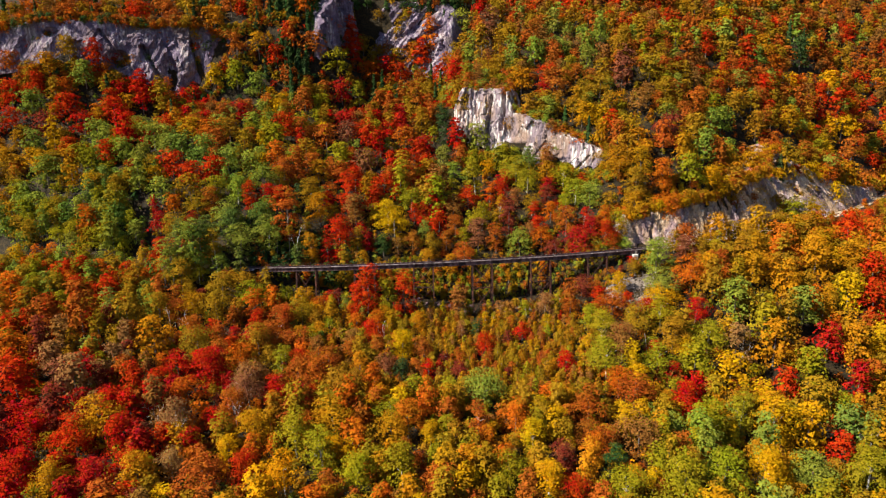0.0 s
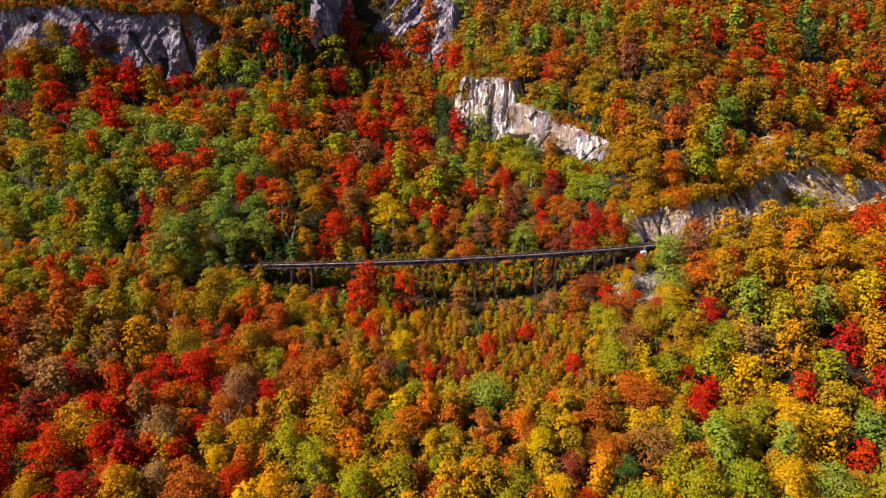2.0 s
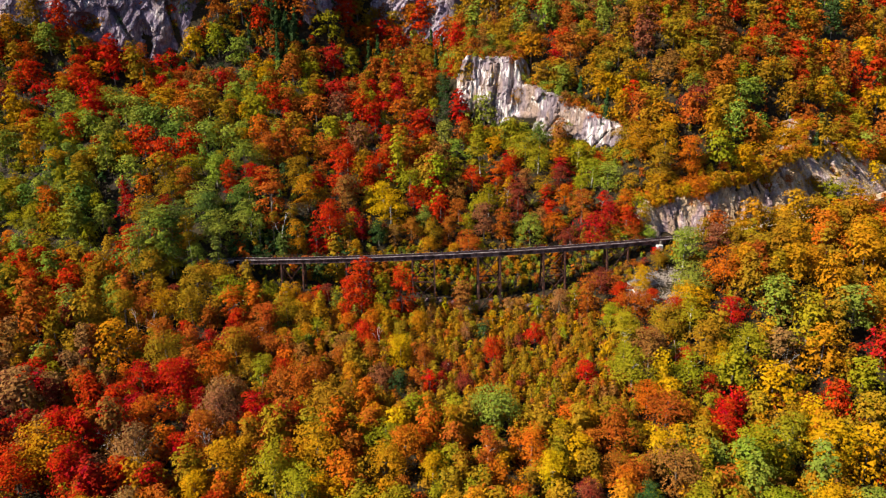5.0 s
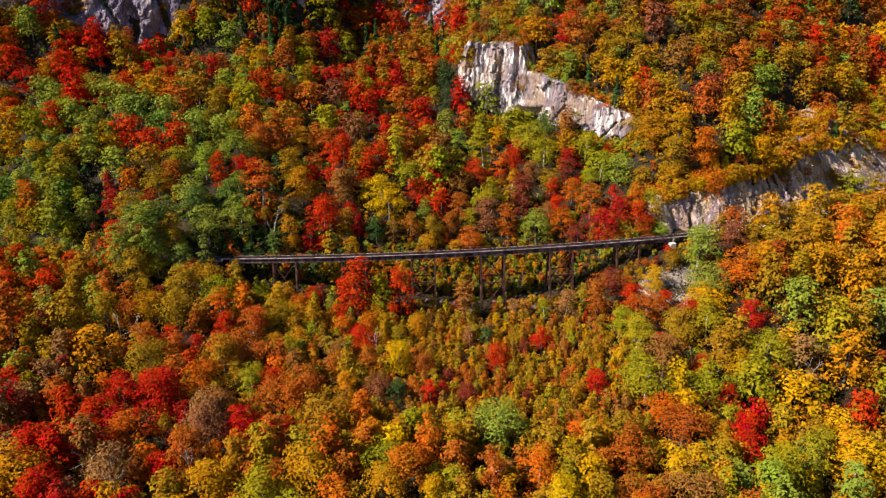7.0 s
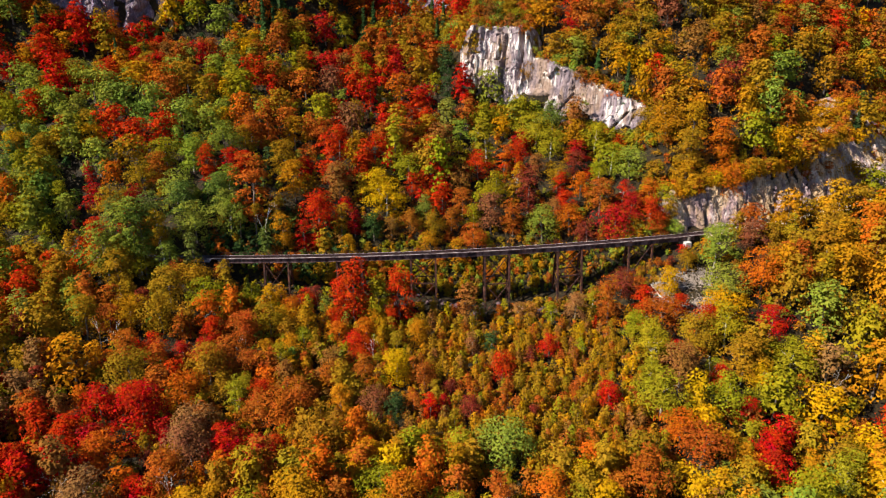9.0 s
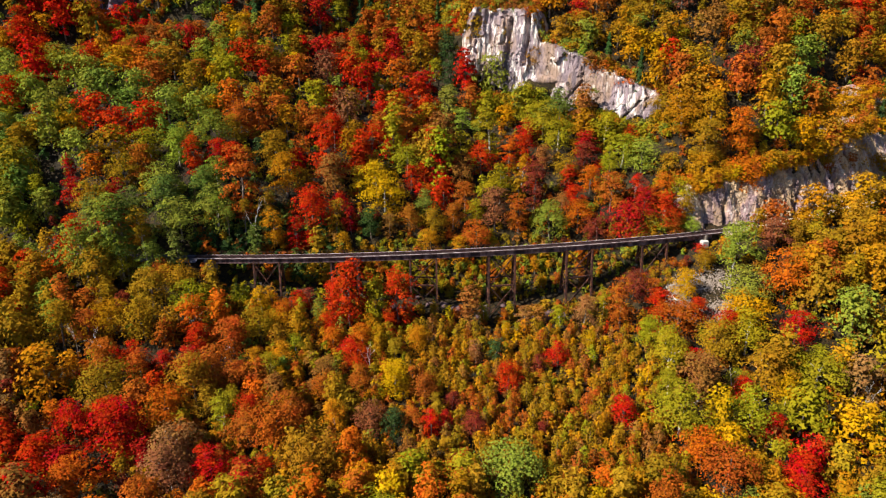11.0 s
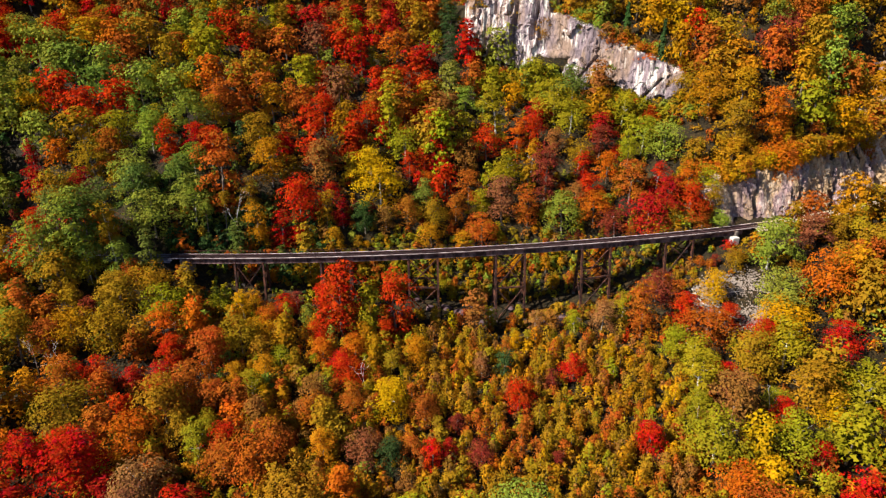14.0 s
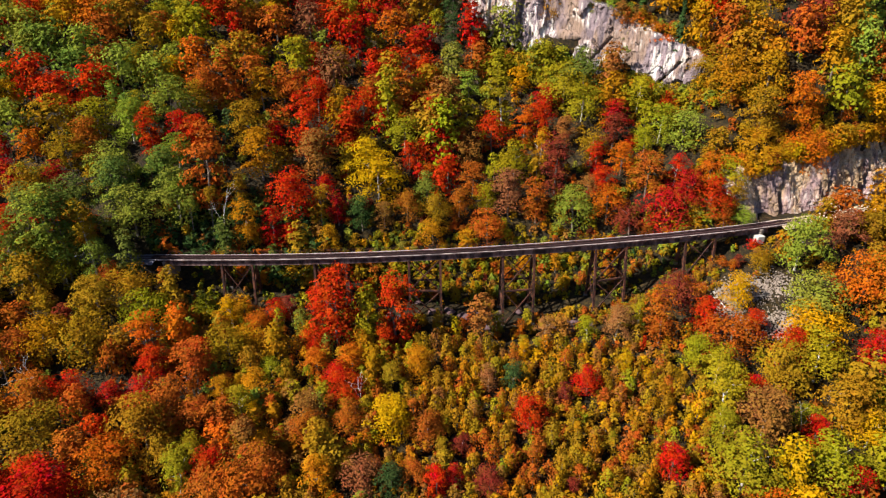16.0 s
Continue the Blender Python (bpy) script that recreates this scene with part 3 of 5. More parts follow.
def crown_mesh(r, form, leaves):
    """Leaf sprays (n, 3, 3) of a crown of radius one about the origin: boughs in uneven layers, ragged and open towards the foot."""
    tall = TALL[form]
    if form == "fir":
        z = r.uniform(0, 1, leaves) ** 1.4
        ang = r.uniform(0, 6.283, leaves)
        rad = (1 - z) * (0.75 + 0.35 * np.sin(z * 40 + ang)) * np.sqrt(r.uniform(0.35, 1, leaves)) + 0.04
        c = np.stack([rad * np.cos(ang), rad * np.sin(ang), (z - 0.5) * 2 * tall], 1)
        nrm = np.stack([np.cos(ang), np.sin(ang), np.full(leaves, 0.6)], 1)
        size = 1.2
    elif form == "slim":
        # a spindle of fine upright sprays
        z = r.uniform(-1, 1, leaves)
        ang = r.uniform(0, 6.283, leaves)
        girth = np.clip(1 - np.abs(z * 0.95 + 0.08) ** 2.4, 0.03, 1) ** 0.5
        rad = girth * np.sqrt(r.uniform(0.3, 1.0, leaves)) * (1 + 0.22 * np.sin(3 * ang + 7 * z + r.uniform(0, 6)))
        c = np.stack([rad * np.cos(ang), rad * np.sin(ang), z * tall], 1)
        nrm = np.stack([np.cos(ang), np.sin(ang), np.full(leaves, 0.35) + 0.5 * z], 1)
        size = 0.8
    else:
        m = int({"round": 34, "broad": 30, "tall": 40}[form] * r.uniform(0.75, 1.3) * (1 if leaves > 300 else 0.6))
        h = np.sort(r.uniform(-0.9, 0.93, m))
        ang = np.arange(m) * 2.4 + r.uniform(-0.7, 0.7, m)
        wide = np.sqrt(np.clip(1 - np.abs(h * 0.9 + 0.14) ** 2.5, 0.05, 1))
        rad = wide * r.uniform(0.42, 0.84, m)
        # lopsided growth: a few heavy boughs, a few bays
        for lump in (0.30, 0.22, -0.32, -0.26, -0.2):
            turn = np.cos(ang - r.uniform(0, 6.283)) + 0.6 * (h - r.uniform(-1, 1))
            rad = rad * (1 + lump * np.clip(turn - 0.5, 0, 1))
        q = np.stack([rad * np.cos(ang), rad * np.sin(ang), h * tall], 1)
        plate = r.uniform(0.20, 0.40, m) * (0.7 + 0.3 * wide) * (34 / m) ** 0.3
        q = np.concatenate([q, [[0, 0, 0.62 * tall], [0.1, 0, 0.3 * tall]]])
        plate = np.r_[plate, 0.34, 0.45]
        thick = plate * r.uniform(0.36, 0.66, m + 2)
        m += 2
        which = r.choice(m, leaves, p=plate**2 / (plate**2).sum())
        n = r.normal(size=(leaves, 3))
        n /= np.linalg.norm(n, axis=1)[:, None]
        n[:, 2] = np.where((n[:, 2] < 0) & (r.uniform(0, 1, leaves) < 0.72), -n[:, 2], n[:, 2])
        reach = np.where(r.uniform(0, 1, leaves) < 0.2, r.uniform(1.0, 1.45, leaves), r.uniform(0.75, 1.08, leaves))
        step = n * np.stack([plate[which], plate[which], thick[which]], 1) * reach[:, None]
        # sprays droop towards their tips
        out = q[which] / (np.linalg.norm(q[which][:, :2], axis=1)[:, None] + 0.15)
        step[:, 2] -= 0.42 * (step[:, 0] * out[:, 0] + step[:, 1] * out[:, 1])
        c = q[which] + step
        nrm = n * 0.6 + c / (np.linalg.norm(c, axis=1)[:, None] + 0.1) * 0.55 + (0, 0, 0.22)
        size = 0.92
    k = len(c)
    nrm = nrm + r.normal(size=(k, 3)) * 0.27
    nrm /= np.linalg.norm(nrm, axis=1)[:, None]
    up = np.tile([0.0, 0.0, 1.0], (k, 1)) + r.normal(size=(k, 3)) * 0.5
    a = np.cross(nrm, up)
    a /= np.linalg.norm(a, axis=1)[:, None] + 1e-9
    b = np.cross(nrm, a)
    deep = np.arange(k) % 12 == 0                     # broad inner sprays that close the crown
    c = np.where(deep[:, None], c * 0.55, c)
    s = np.where(deep[:, None], 1.8 if leaves > 300 else 1.3, 1.0) * size * 2.35 / math.sqrt(leaves) * math.sqrt(tall / 1.1) * r.uniform(0.6, 1.35, (k, 1))
    spin = r.uniform(0, 6.283, (k, 1))
    corners = []
    for g in range(3):
        w = spin + g * 2.094 + r.uniform(-0.35, 0.35, (k, 1))
        corners.append(c + (a * np.cos(w) + b * np.sin(w)) * s * r.uniform(0.75, 1.25, (k, 1)))
    return np.stack(corners, 1)


CROWNS = {}
for form in TALL:
    for level, leaves in enumerate((3000, 420, 130, 46, 300, 860, 330)):
        CROWNS[form, level] = [crown_mesh(np.random.default_rng(100 * level + 7 * i + len(form) * 13 + ord(form[0])), form, leaves) for i in range(6)]


def trunk_ring(x, y, z0, x1, y1, z1, r0, r1, sides=5):
    ang = np.arange(sides) * 6.2832 / sides
    lo = np.stack([x + r0 * np.cos(ang), y + r0 * np.sin(ang), np.full(sides, z0)], 1)
    hi = np.stack([x1 + r1 * np.cos(ang), y1 + r1 * np.sin(ang), np.full(sides, z1)], 1)
    return np.concatenate([lo, hi])


class Grove:
    """Gathers many trees into one mesh."""

    def __init__(self):
        self.leaf, self.tone, self.trunk = [], [], []

    def add(self, x, y, r, form, tone, level, trunk=True, lift=0.0, foot=None):
        z = float(ground(x, y)) if foot is None else foot
        high = TALL[form] * r
        cz = z + high + r * 0.08 + lift
        pool = CROWNS[form, level]
        base = pool[rng.integers(len(pool))]
        t = rng.uniform(0, 6.283)
        ca, sa = math.cos(t), math.sin(t)
        p = base.reshape(-1, 3) * (r * rng.uniform(0.92, 1.08), r * rng.uniform(0.92, 1.08), r * rng.uniform(0.9, 1.12))
        p = np.stack([p[:, 0] * ca - p[:, 1] * sa + x, p[:, 0] * sa + p[:, 1] * ca + y, p[:, 2] + cz], 1)
        self.leaf.append(p.astype(np.float32))
        self.tone.append((np.array(tone, np.float32), len(p)))
        if trunk:
            self.trunk.append(trunk_ring(x, y, z - 0.8, x + rng.normal() * 0.2, y, cz + high * 0.35, 0.05 + r * 0.045, 0.05))

    def build(self, name, label):
        leaf = np.concatenate(self.leaf)
        nl = len(leaf) // 3
        tr = np.concatenate(self.trunk) if self.trunk else np.zeros((0, 3))
        nt = len(tr) // 10
        verts = np.concatenate([leaf, tr]).astype(np.float32)
        lf = np.arange(nl * 3, dtype=np.int32)
        k = np.arange(5)
        side = np.stack([k, (k + 1) % 5, (k + 1) % 5 + 5, k + 5], 1)
        tf = (nl * 3 + np.arange(nt)[:, None, None] * 10 + side[None]).ravel().astype(np.int32)
        faces = np.concatenate([lf, tf])
        starts = np.r_[np.arange(nl) * 3, nl * 3 + np.arange(nt * 5) * 4].astype(np.int32)
        me = bpy.data.meshes.new(name)
        me.vertices.add(len(verts))
        me.vertices.foreach_set("co", verts.ravel())
        me.loops.add(faces.size)
        me.loops.foreach_set("vertex_index", faces.ravel())
        me.polygons.add(len(starts))
        me.polygons.foreach_set("loop_start", starts)
        me.polygons.foreach_set("material_index", np.r_[np.zeros(nl, np.int32), np.ones(nt * 5, np.int32)].astype(np.int32))
        col = np.ones((len(verts), 4), np.float32)
        col[: len(leaf), :3] = np.concatenate([np.tile(t, (n, 1)) for t, n in self.tone])
        me.materials.append(LEAF_ST)
        me.materials.append(BARK)
        at = me.attributes.new("tone", "FLOAT_COLOR", "POINT")
        at.data.foreach_set("color", col.ravel())
        me.update(calc_edges=True)
        return tagged(new(name, me), label, "forest", kind="stuff")


def tint(name, spread=0.16):
    c = np.array(TONES[name]) * rng.uniform(1 - spread, 1 + spread)
    return tuple(np.clip(c * (1 + rng.normal(size=3) * 0.06), 0.004, 0.9))


# ---- colour of the woods: patches on the plan, with the share of each leaf colour ----
PATCHES = []


def patch(x, y, radius, **shares):
    PATCHES.append((x, y, radius, shares))


patch(-190, 45, 50, green=7, blue=2, lime=5, olive=2, yellow=1.2, flame=0.4)
patch(-130, 40, 40, green=7, blue=2, olive=2, lime=4, flame=0.3)
patch(-200, 115, 35, flame=4, scarlet=3, olive=2, orange=1.5, gold=1)
patch(-260, 95, 30, orange=3, gold=3, olive=3, yellow=1, flame=1)
patch(-110, 85, 45, olive=4, green=3, lime=2, rust=1.5, yellow=0.6)
patch(-40, 110, 45, flame=3, rust=3, scarlet=2, olive=2, brown=1.5, lime=0.6)
patch(-40, 60, 35, rust=3, scarlet=1.5, olive=3, flame=1.5, gold=1, brown=1)
patch(30, 50, 30, lime=3, olive=2, gold=1, rust=1.5, flame=1, green=1)
patch(60, 30, 22, rust=3, brown=2, scarlet=1, orange=2, olive=1.5)
patch(-80, 12, 25, green=1, moss=2, rust=2, olive=1.5, deep=1)
patch(125, 45, 35, gold=5, olive=4, yellow=1.5, rust=1.5, orange=1)
patch(100, 90, 45, olive=6, rust=2, gold=3, green=2.5, brown=0.6, lime=1.5, yellow=0.6)
patch(150, 130, 60, rust=4, orange=0.8, brown=1, olive=5, flame=1.5, gold=2.5, green=2.5, lime=0.8)
patch(60, 140, 50, olive=5, green=3, rust=3, brown=2, flame=0.5)
patch(240, 130, 60, flame=2, yellow=1.5, orange=1.5, olive=4, rust=2.5, green=1)
patch(-200, 190, 70, rust=4, olive=3, deep=2, flame=1, brown=1)
patch(-60, 220, 60, deep=3, olive=3, rust=2)
patch(130, 220, 90, rust=5, brown=2, orange=0.6, flame=2.5, olive=4, green=1.5)
patch(-160, -25, 45, olive=4, orange=3, lime=2, flame=1.5, green=1.5)
patch(-130, -80, 45, flame=2, rust=3, scarlet=4, crimson=2.5, wine=2.5, brown=2, bare=1, olive=0.8)
patch(-90, -67, 14, scarlet=6, crimson=3, rust=2, plum=1)
patch(-120, -100, 26, scarlet=5, crimson=5, rust=2, wine=2, plum=1.5, olive=0.6)
patch(-75, -60, 35, rust=5, orange=1, flame=2, gold=0.6, olive=2, wine=1, bare=1, brown=2.5)
patch(-50, -20, 25, olive=4, lime=2, gold=3, orange=2)
patch(-45, -95, 30, gold=2, olive=4, orange=2, yellow=0.8, rust=3)
patch(15, -45, 35, gold=2.5, olive=9, yellow=0.6, rust=3, brown=2, lime=2)
patch(15, -100, 40, olive=5, yellow=1.2, lime=2, gold=2, rust=3, orange=1)
patch(75, -40, 25, lime=3, yellow=2, olive=3, gold=2, rust=1.5)
patch(110, -85, 45, lime=3, yellow=2, green=2, olive=4, gold=3)
patch(130, -25, 35, olive=5, gold=4, yellow=1, rust=2, orange=1, lime=1)
patch(160, 5, 30, gold=4, olive=4, yellow=1, orange=2)


def tone_at(x, y):
    w = np.array([math.exp(-(((x - px) ** 2 + (y - py) ** 2) / (2 * (r * 0.55) ** 2))) for px, py, r, _ in PATCHES]) + 1e-9
    shares = PATCHES[rng.choice(len(w), p=w / w.sum())][3]
    v = np.array(list(shares.values()), float)
    return list(shares)[rng.choice(len(v), p=v / v.sum())]


PLACED = []       # (x, y, radius) of the trees that stand singly


def clear(x, y, r, tight=0.55):
    if abs(y - float(rail_y(x))) < r * 0.45 + (3.2 if LEFT_END - 2 < x < RIGHT_END + 2 else 2.2):
        return False
    for px, py, pr in PLACED:
        near = r + pr
        if (x - px) ** 2 + (y - py) ** 2 < (tight * near) ** 2:
            return False
        if 0 < py - y < 0.95 * near and abs(x - px) < 0.55 * near:
            return False
    return True


def clear_spot(x, y, r):
    return all((x - px) ** 2 + (y - py) ** 2 > (0.45 * (r + pr)) ** 2 for px, py, pr in PLACED)


def on_rock(x, y):
    if 176 < x < 236:
        at = 64 + (x - 172) * 0.62
        if at - 7 < y < at + 19 * min(1, (236 - x) / 25):
            return True
    for line, front, behind in ((CENTRE_LINE, 6, 3), (WEST_LINE, 5, 4), (CUT_LINE, 7, 4.5), (GULLY_LINE, 3, 1.0)):
        xs, ys = zip(*line)
        if xs[0] < x < xs[-1]:
            at = float(np.interp(x, xs, ys))
            if at - front < y < at + behind:
                return True
    return False


def zone(x, y):
    return ("near" if y < 0 else "slope") + ("_west" if x < 0 else "_east") if y < 150 else "ridge"


# ---- trees that stand out singly ----
def trunk_mesh(seed, bark):
    """A tapered trunk from 0 to 1 in height with a few rising limbs."""
    r = np.random.default_rng(seed)
    v, f = [], []

    def limb(p, q, r0, r1, sides=6):
        n = len(v)
        for c, rad in ((p, r0), (q, r1)):
            for k in range(sides):
                a = 6.2832 * k / sides
                v.append((c[0] + rad * math.cos(a), c[1] + rad * math.sin(a), c[2]))
        for k in range(sides):
            f.append((n + k, n + (k + 1) % sides, n + sides + (k + 1) % sides, n + sides + k))

    pts = [(0, 0, -0.08), (r.normal() * 0.006, r.normal() * 0.006, 0.25), (r.normal() * 0.012, r.normal() * 0.012, 0.55), (r.normal() * 0.02, r.normal() * 0.02, 0.95)]
    rad = (0.026, 0.020, 0.014, 0.004)
    for k in range(3):
        limb(pts[k], pts[k + 1], rad[k], rad[k + 1])
    for k in range(7):
        h = r.uniform(0.35, 0.75)
        a = r.uniform(0, 6.283)
        reach = r.uniform(0.10, 0.24)
        limb((0, 0, h), (reach * math.cos(a), reach * math.sin(a), h + r.uniform(0.1, 0.22)), 0.009, 0.003, 4)
    return mesh_of("trunk", v, f, [bark], smooth=True)


TRUNKS = [trunk_mesh(i, BARK if i < 3 else PALE) for i in range(5)]
CROWN_MESHES = {}
for form in TALL:
    pool = []
    for q in CROWNS[form, 0]:
        pool.append(mesh_of("crown", q.reshape(-1, 3), np.arange(len(q) * 3).reshape(-1, 3), [LEAF_OB]))
    CROWN_MESHES[form] = pool
WORDS = {"green": "leafy green maple", "deep": "dark green oak", "moss": "full-leaved dark green maple", "blue": "broad blue-green oak", "lime": "lime-yellow birch",
         "olive": "olive-brown maple", "yellow": "bright yellow birch", "gold": "golden-orange beech", "orange": "bright orange maple",
         "rust": "rust-brown oak", "flame": "flame-red maple", "scarlet": "scarlet red maple", "crimson": "deep crimson maple",
         "wine": "wine-red young maple", "brown": "dull brown beech", "plum": "faded plum-brown maple", "bare": "half-bare grey-brown tree"}
SHAPES = {"round": "with a rounded crown", "broad": "with a wide low crown", "tall": "with a tall narrow crown", "fir": "with a pointed spire", "slim": "with a slender crown"}
FAR_TREES = []


def tree(x, y, r, tone, form, lift=0.0):
    i = len(PLACED)
    PLACED.append((x, y, r))
    z = float(ground(x, y))
    high = TALL[form] * r
    cz = high + r * 0.08 + lift
    where = "above the track" if y > float(rail_y(x)) else "below the track"
    t = tagged(empty("tree", pose(x, y, z, (i * 37) % 9 - 4, (i * 53) % 9 - 4, (i * 67) % 360)), f"{WORDS[tone]} {SHAPES[form]} {where}", "tree", group=tone + " trees")
    pale = tone in ("yellow", "lime", "bare") or i % 9 == 0
    trunk = new("trunk", TRUNKS[(3 + i % 2) if pale else i % 3])
    trunk.parent = t
    thick = (cz + high) * (0.9 if lift < 7 else 0.5)
    trunk.scale = thick, thick, cz + high * 0.6
    crown = new("crown", CROWN_MESHES[form][(i * 3 + 1) % len(CROWN_MESHES[form])])
    crown.parent = t
    crown.location = 0, 0, cz
    crown.scale = r * (1.02 + 0.26 * ((i * 7) % 10) / 10), r * (1.02 + 0.26 * ((i * 3) % 10) / 10), r * (0.94 + 0.2 * ((i * 11) % 10) / 10)
    crown.color = (*tint(tone, 0.08), 1)
    return t


def far_tree(x, y, r, tone, form):
    PLACED.append((x, y, r))
    FAR_TREES.append((x, y, r, tone, form))


# tall trees that shade the west end of the deck, and pale stems in the dark gap behind it
tree(-109.5, -3.6, 4.6, "olive", "tall", 8.0)
tree(-116.0, -5.5, 6.5, "moss", "tall", 8.5)
tree(-119.0, -5.0, 7.5, "green", "tall", 5.0)
tree(-116.0, 7.0, 5.5, "moss", "tall", 6.0)
tree(-128.0, -9.0, 6.0, "green", "tall", 5.0)
tree(-126.5, -1.0, 6.0, "moss", "tall", 5.0)
tree(-123.0, -12.0, 5.5, "olive", "tall")
tree(-86.0, 12.0, 2.2, "green", "round", 9.0)
tree(-80.5, 13.5, 2.4, "olive", "round", 11.0)
tree(-90.5, 14.0, 2.6, "green", "round", 10.0)
tree(-70.0, 13.0, 2.6, "deep", "round", 9.0)
# dark-leaved trees: the ravine's shade is put into their leaf colour
tree(-8.4, 114.0, 4.6, "deep", "tall")
tree(-7.6, 105.0, 4.4, "deep", "tall")
tree(-6.4, 97.0, 3.8, "moss", "tall")
tree(-9.5, 123.0, 4.4, "deep", "tall")
# slim lime crown built for a vine-covered snag
tree(-9.7, -8.0, 0.9, "lime", "slim", 1.0)
tree(97.7, 52.6, 7.5, "gold", "round")
tree(95.8, -105.1, 6.6, "yellow", "round")
tree(94.2, 5.1, 7.5, "green", "round")
tree(94.2, -41.3, 4.7, "yellow", "round")
tree(93.5, 43.7, 7.5, "olive", "round")
tree(92.3, -9.7, 7.0, "green", "round")
tree(90.8, 36.5, 7.5, "gold", "broad")
tree(89.9, -16.5, 7.5, "yellow", "broad")
tree(89.2, -38.8, 7.5, "olive", "round")
tree(88.2, -25.5, 6.8, "lime", "round")
tree(87.2, -87.7, 7.5, "lime", "round")
tree(86.9, 53.0, 7.5, "gold", "round")
tree(85.0, -54.6, 4.1, "scarlet", "round")
tree(84.9, 5.7, 3.7, "olive", "round")
tree(84.9, -69.4, 5.5, "scarlet", "round")
tree(84.1, 21.3, 3.3, "green", "round")
tree(83.4, -20.7, 5.2, "flame", "round")
tree(82.8, -74.3, 5.5, "scarlet", "broad")
tree(82.8, -108.3, 6.4, "lime", "round")
tree(81.9, 60.1, 6.6, "olive", "round")
tree(81.5, 24.9, 3.9, "olive", "tall")
tree(81.2, -38.0, 3.6, "lime", "round")
tree(81.1, -42.1, 4.1, "scarlet", "round")
tree(80.4, 30.2, 5.9, "lime", "round")
tree(79.6, 9.1, 2.1, "wine", "round")
tree(79.6, -52.0, 6.7, "lime", "round")
tree(78.8, 21.9, 3.9, "rust", "round")
tree(78.4, -26.3, 6.7, "olive", "round")
tree(77.1, -11.3, 3.9, "flame", "round")
tree(78.2, 9.0, 1.6, "orange", "round")
tree(76.2, -2.6, 5.0, "yellow", "round")
tree(75.6, 10.7, 1.7, "rust", "round")
tree(75.2, 30.9, 4.1, "orange", "tall")
tree(74.7, 24.8, 6.0, "flame", "round")
tree(71.6, -30.2, 4.3, "scarlet", "broad")
tree(70.8, -37.1, 5.1, "plum", "round")
tree(70.6, 45.6, 7.5, "green", "broad")
tree(70.6, -16.1, 7.5, "rust", "broad")
tree(7.7, -3.9, 2.4, "lime", "tall")
tree(7.1, 57.9, 6.2, "flame", "round")
tree(69.7, -25.5, 2.3, "crimson", "round")
tree(69.0, 61.9, 3.5, "flame", "round")
tree(68.5, -42.5, 7.4, "brown", "round")
tree(68.1, -117.6, 7.0, "lime", "round")
tree(67.9, 27.8, 5.8, "crimson", "round")
tree(65.7, -72.0, 6.2, "rust", "round")
tree(65.6, -9.2, 5.2, "flame", "round")
tree(65.5, 33.5, 3.3, "scarlet", "tall")
tree(63.5, 49.8, 6.2, "lime", "round")
tree(63.5, -25.8, 5.7, "lime", "round")
tree(62.1, -65.1, 6.1, "orange", "broad")
tree(62.1, -35.0, 5.0, "lime", "tall")
tree(61.7, 23.8, 7.5, "crimson", "broad")
tree(61.0, -97.4, 7.5, "brown", "broad")
tree(60.3, -40.9, 4.6, "lime", "round")
tree(60.0, 2.1, 6.2, "wine", "broad")
tree(60.0, -19.2, 5.0, "lime", "round")
tree(59.7, -54.8, 7.5, "lime", "round")
tree(59.2, 64.8, 7.5, "lime", "broad")
tree(58.2, 46.8, 4.1, "lime", "round")
tree(56.5, 32.5, 6.8, "rust", "round")
tree(54.4, 49.0, 2.3, "flame", "round")
tree(53.0, -10.0, 5.2, "rust", "tall")
tree(52.2, -106.0, 3.7, "deep", "round")
tree(51.5, -121.6, 7.4, "lime", "broad")
tree(51.0, 25.8, 5.7, "wine", "broad")
tree(50.4, 57.9, 5.3, "crimson", "round")
tree(50.0, -100.0, 4.7, "rust", "round")
tree(5.2, 34.2, 4.8, "lime", "round")
tree(5.1, 25.1, 5.7, "rust", "round")
tree(49.7, 40.3, 5.1, "orange", "round")
tree(48.9, -2.8, 3.0, "lime", "tall")
tree(48.7, 51.5, 5.3, "wine", "round")
tree(47.5, -85.2, 6.0, "rust", "round")
tree(45.9, -103.3, 4.6, "orange", "round")
tree(44.9, -97.7, 4.7, "rust", "round")
tree(44.8, -52.6, 4.3, "scarlet", "round")
tree(44.1, 29.1, 5.7, "orange", "round")
tree(42.8, 34.7, 4.8, "flame", "round")
tree(42.0, 78.2, 7.5, "moss", "round")
tree(41.9, -20.1, 2.4, "yellow", "tall")
tree(41.8, 42.6, 3.2, "scarlet", "tall")
tree(41.7, -6.9, 4.9, "bare", "round")
tree(40.7, 47.5, 5.0, "olive", "round")
tree(4.8, -26.5, 2.7, "bare", "tall")
tree(4.1, -57.4, 3.3, "wine", "round")
tree(39.5, 64.5, 7.5, "lime", "broad")
tree(38.3, 35.0, 3.9, "brown", "round")
tree(37.4, -122.4, 5.1, "flame", "broad")
tree(36.6, -107.0, 3.6, "plum", "round")
tree(36.3, -110.5, 3.6, "wine", "tall")
tree(34.1, 72.0, 7.5, "lime", "round")
tree(33.6, -6.8, 3.4, "lime", "round")
tree(33.2, 27.9, 6.6, "green", "round")
tree(33.0, 54.5, 5.3, "brown", "round")
tree(30.3, -27.4, 3.9, "scarlet", "round")
tree(30.2, -120.8, 5.6, "yellow", "round")
tree(28.1, 39.2, 6.0, "wine", "tall")
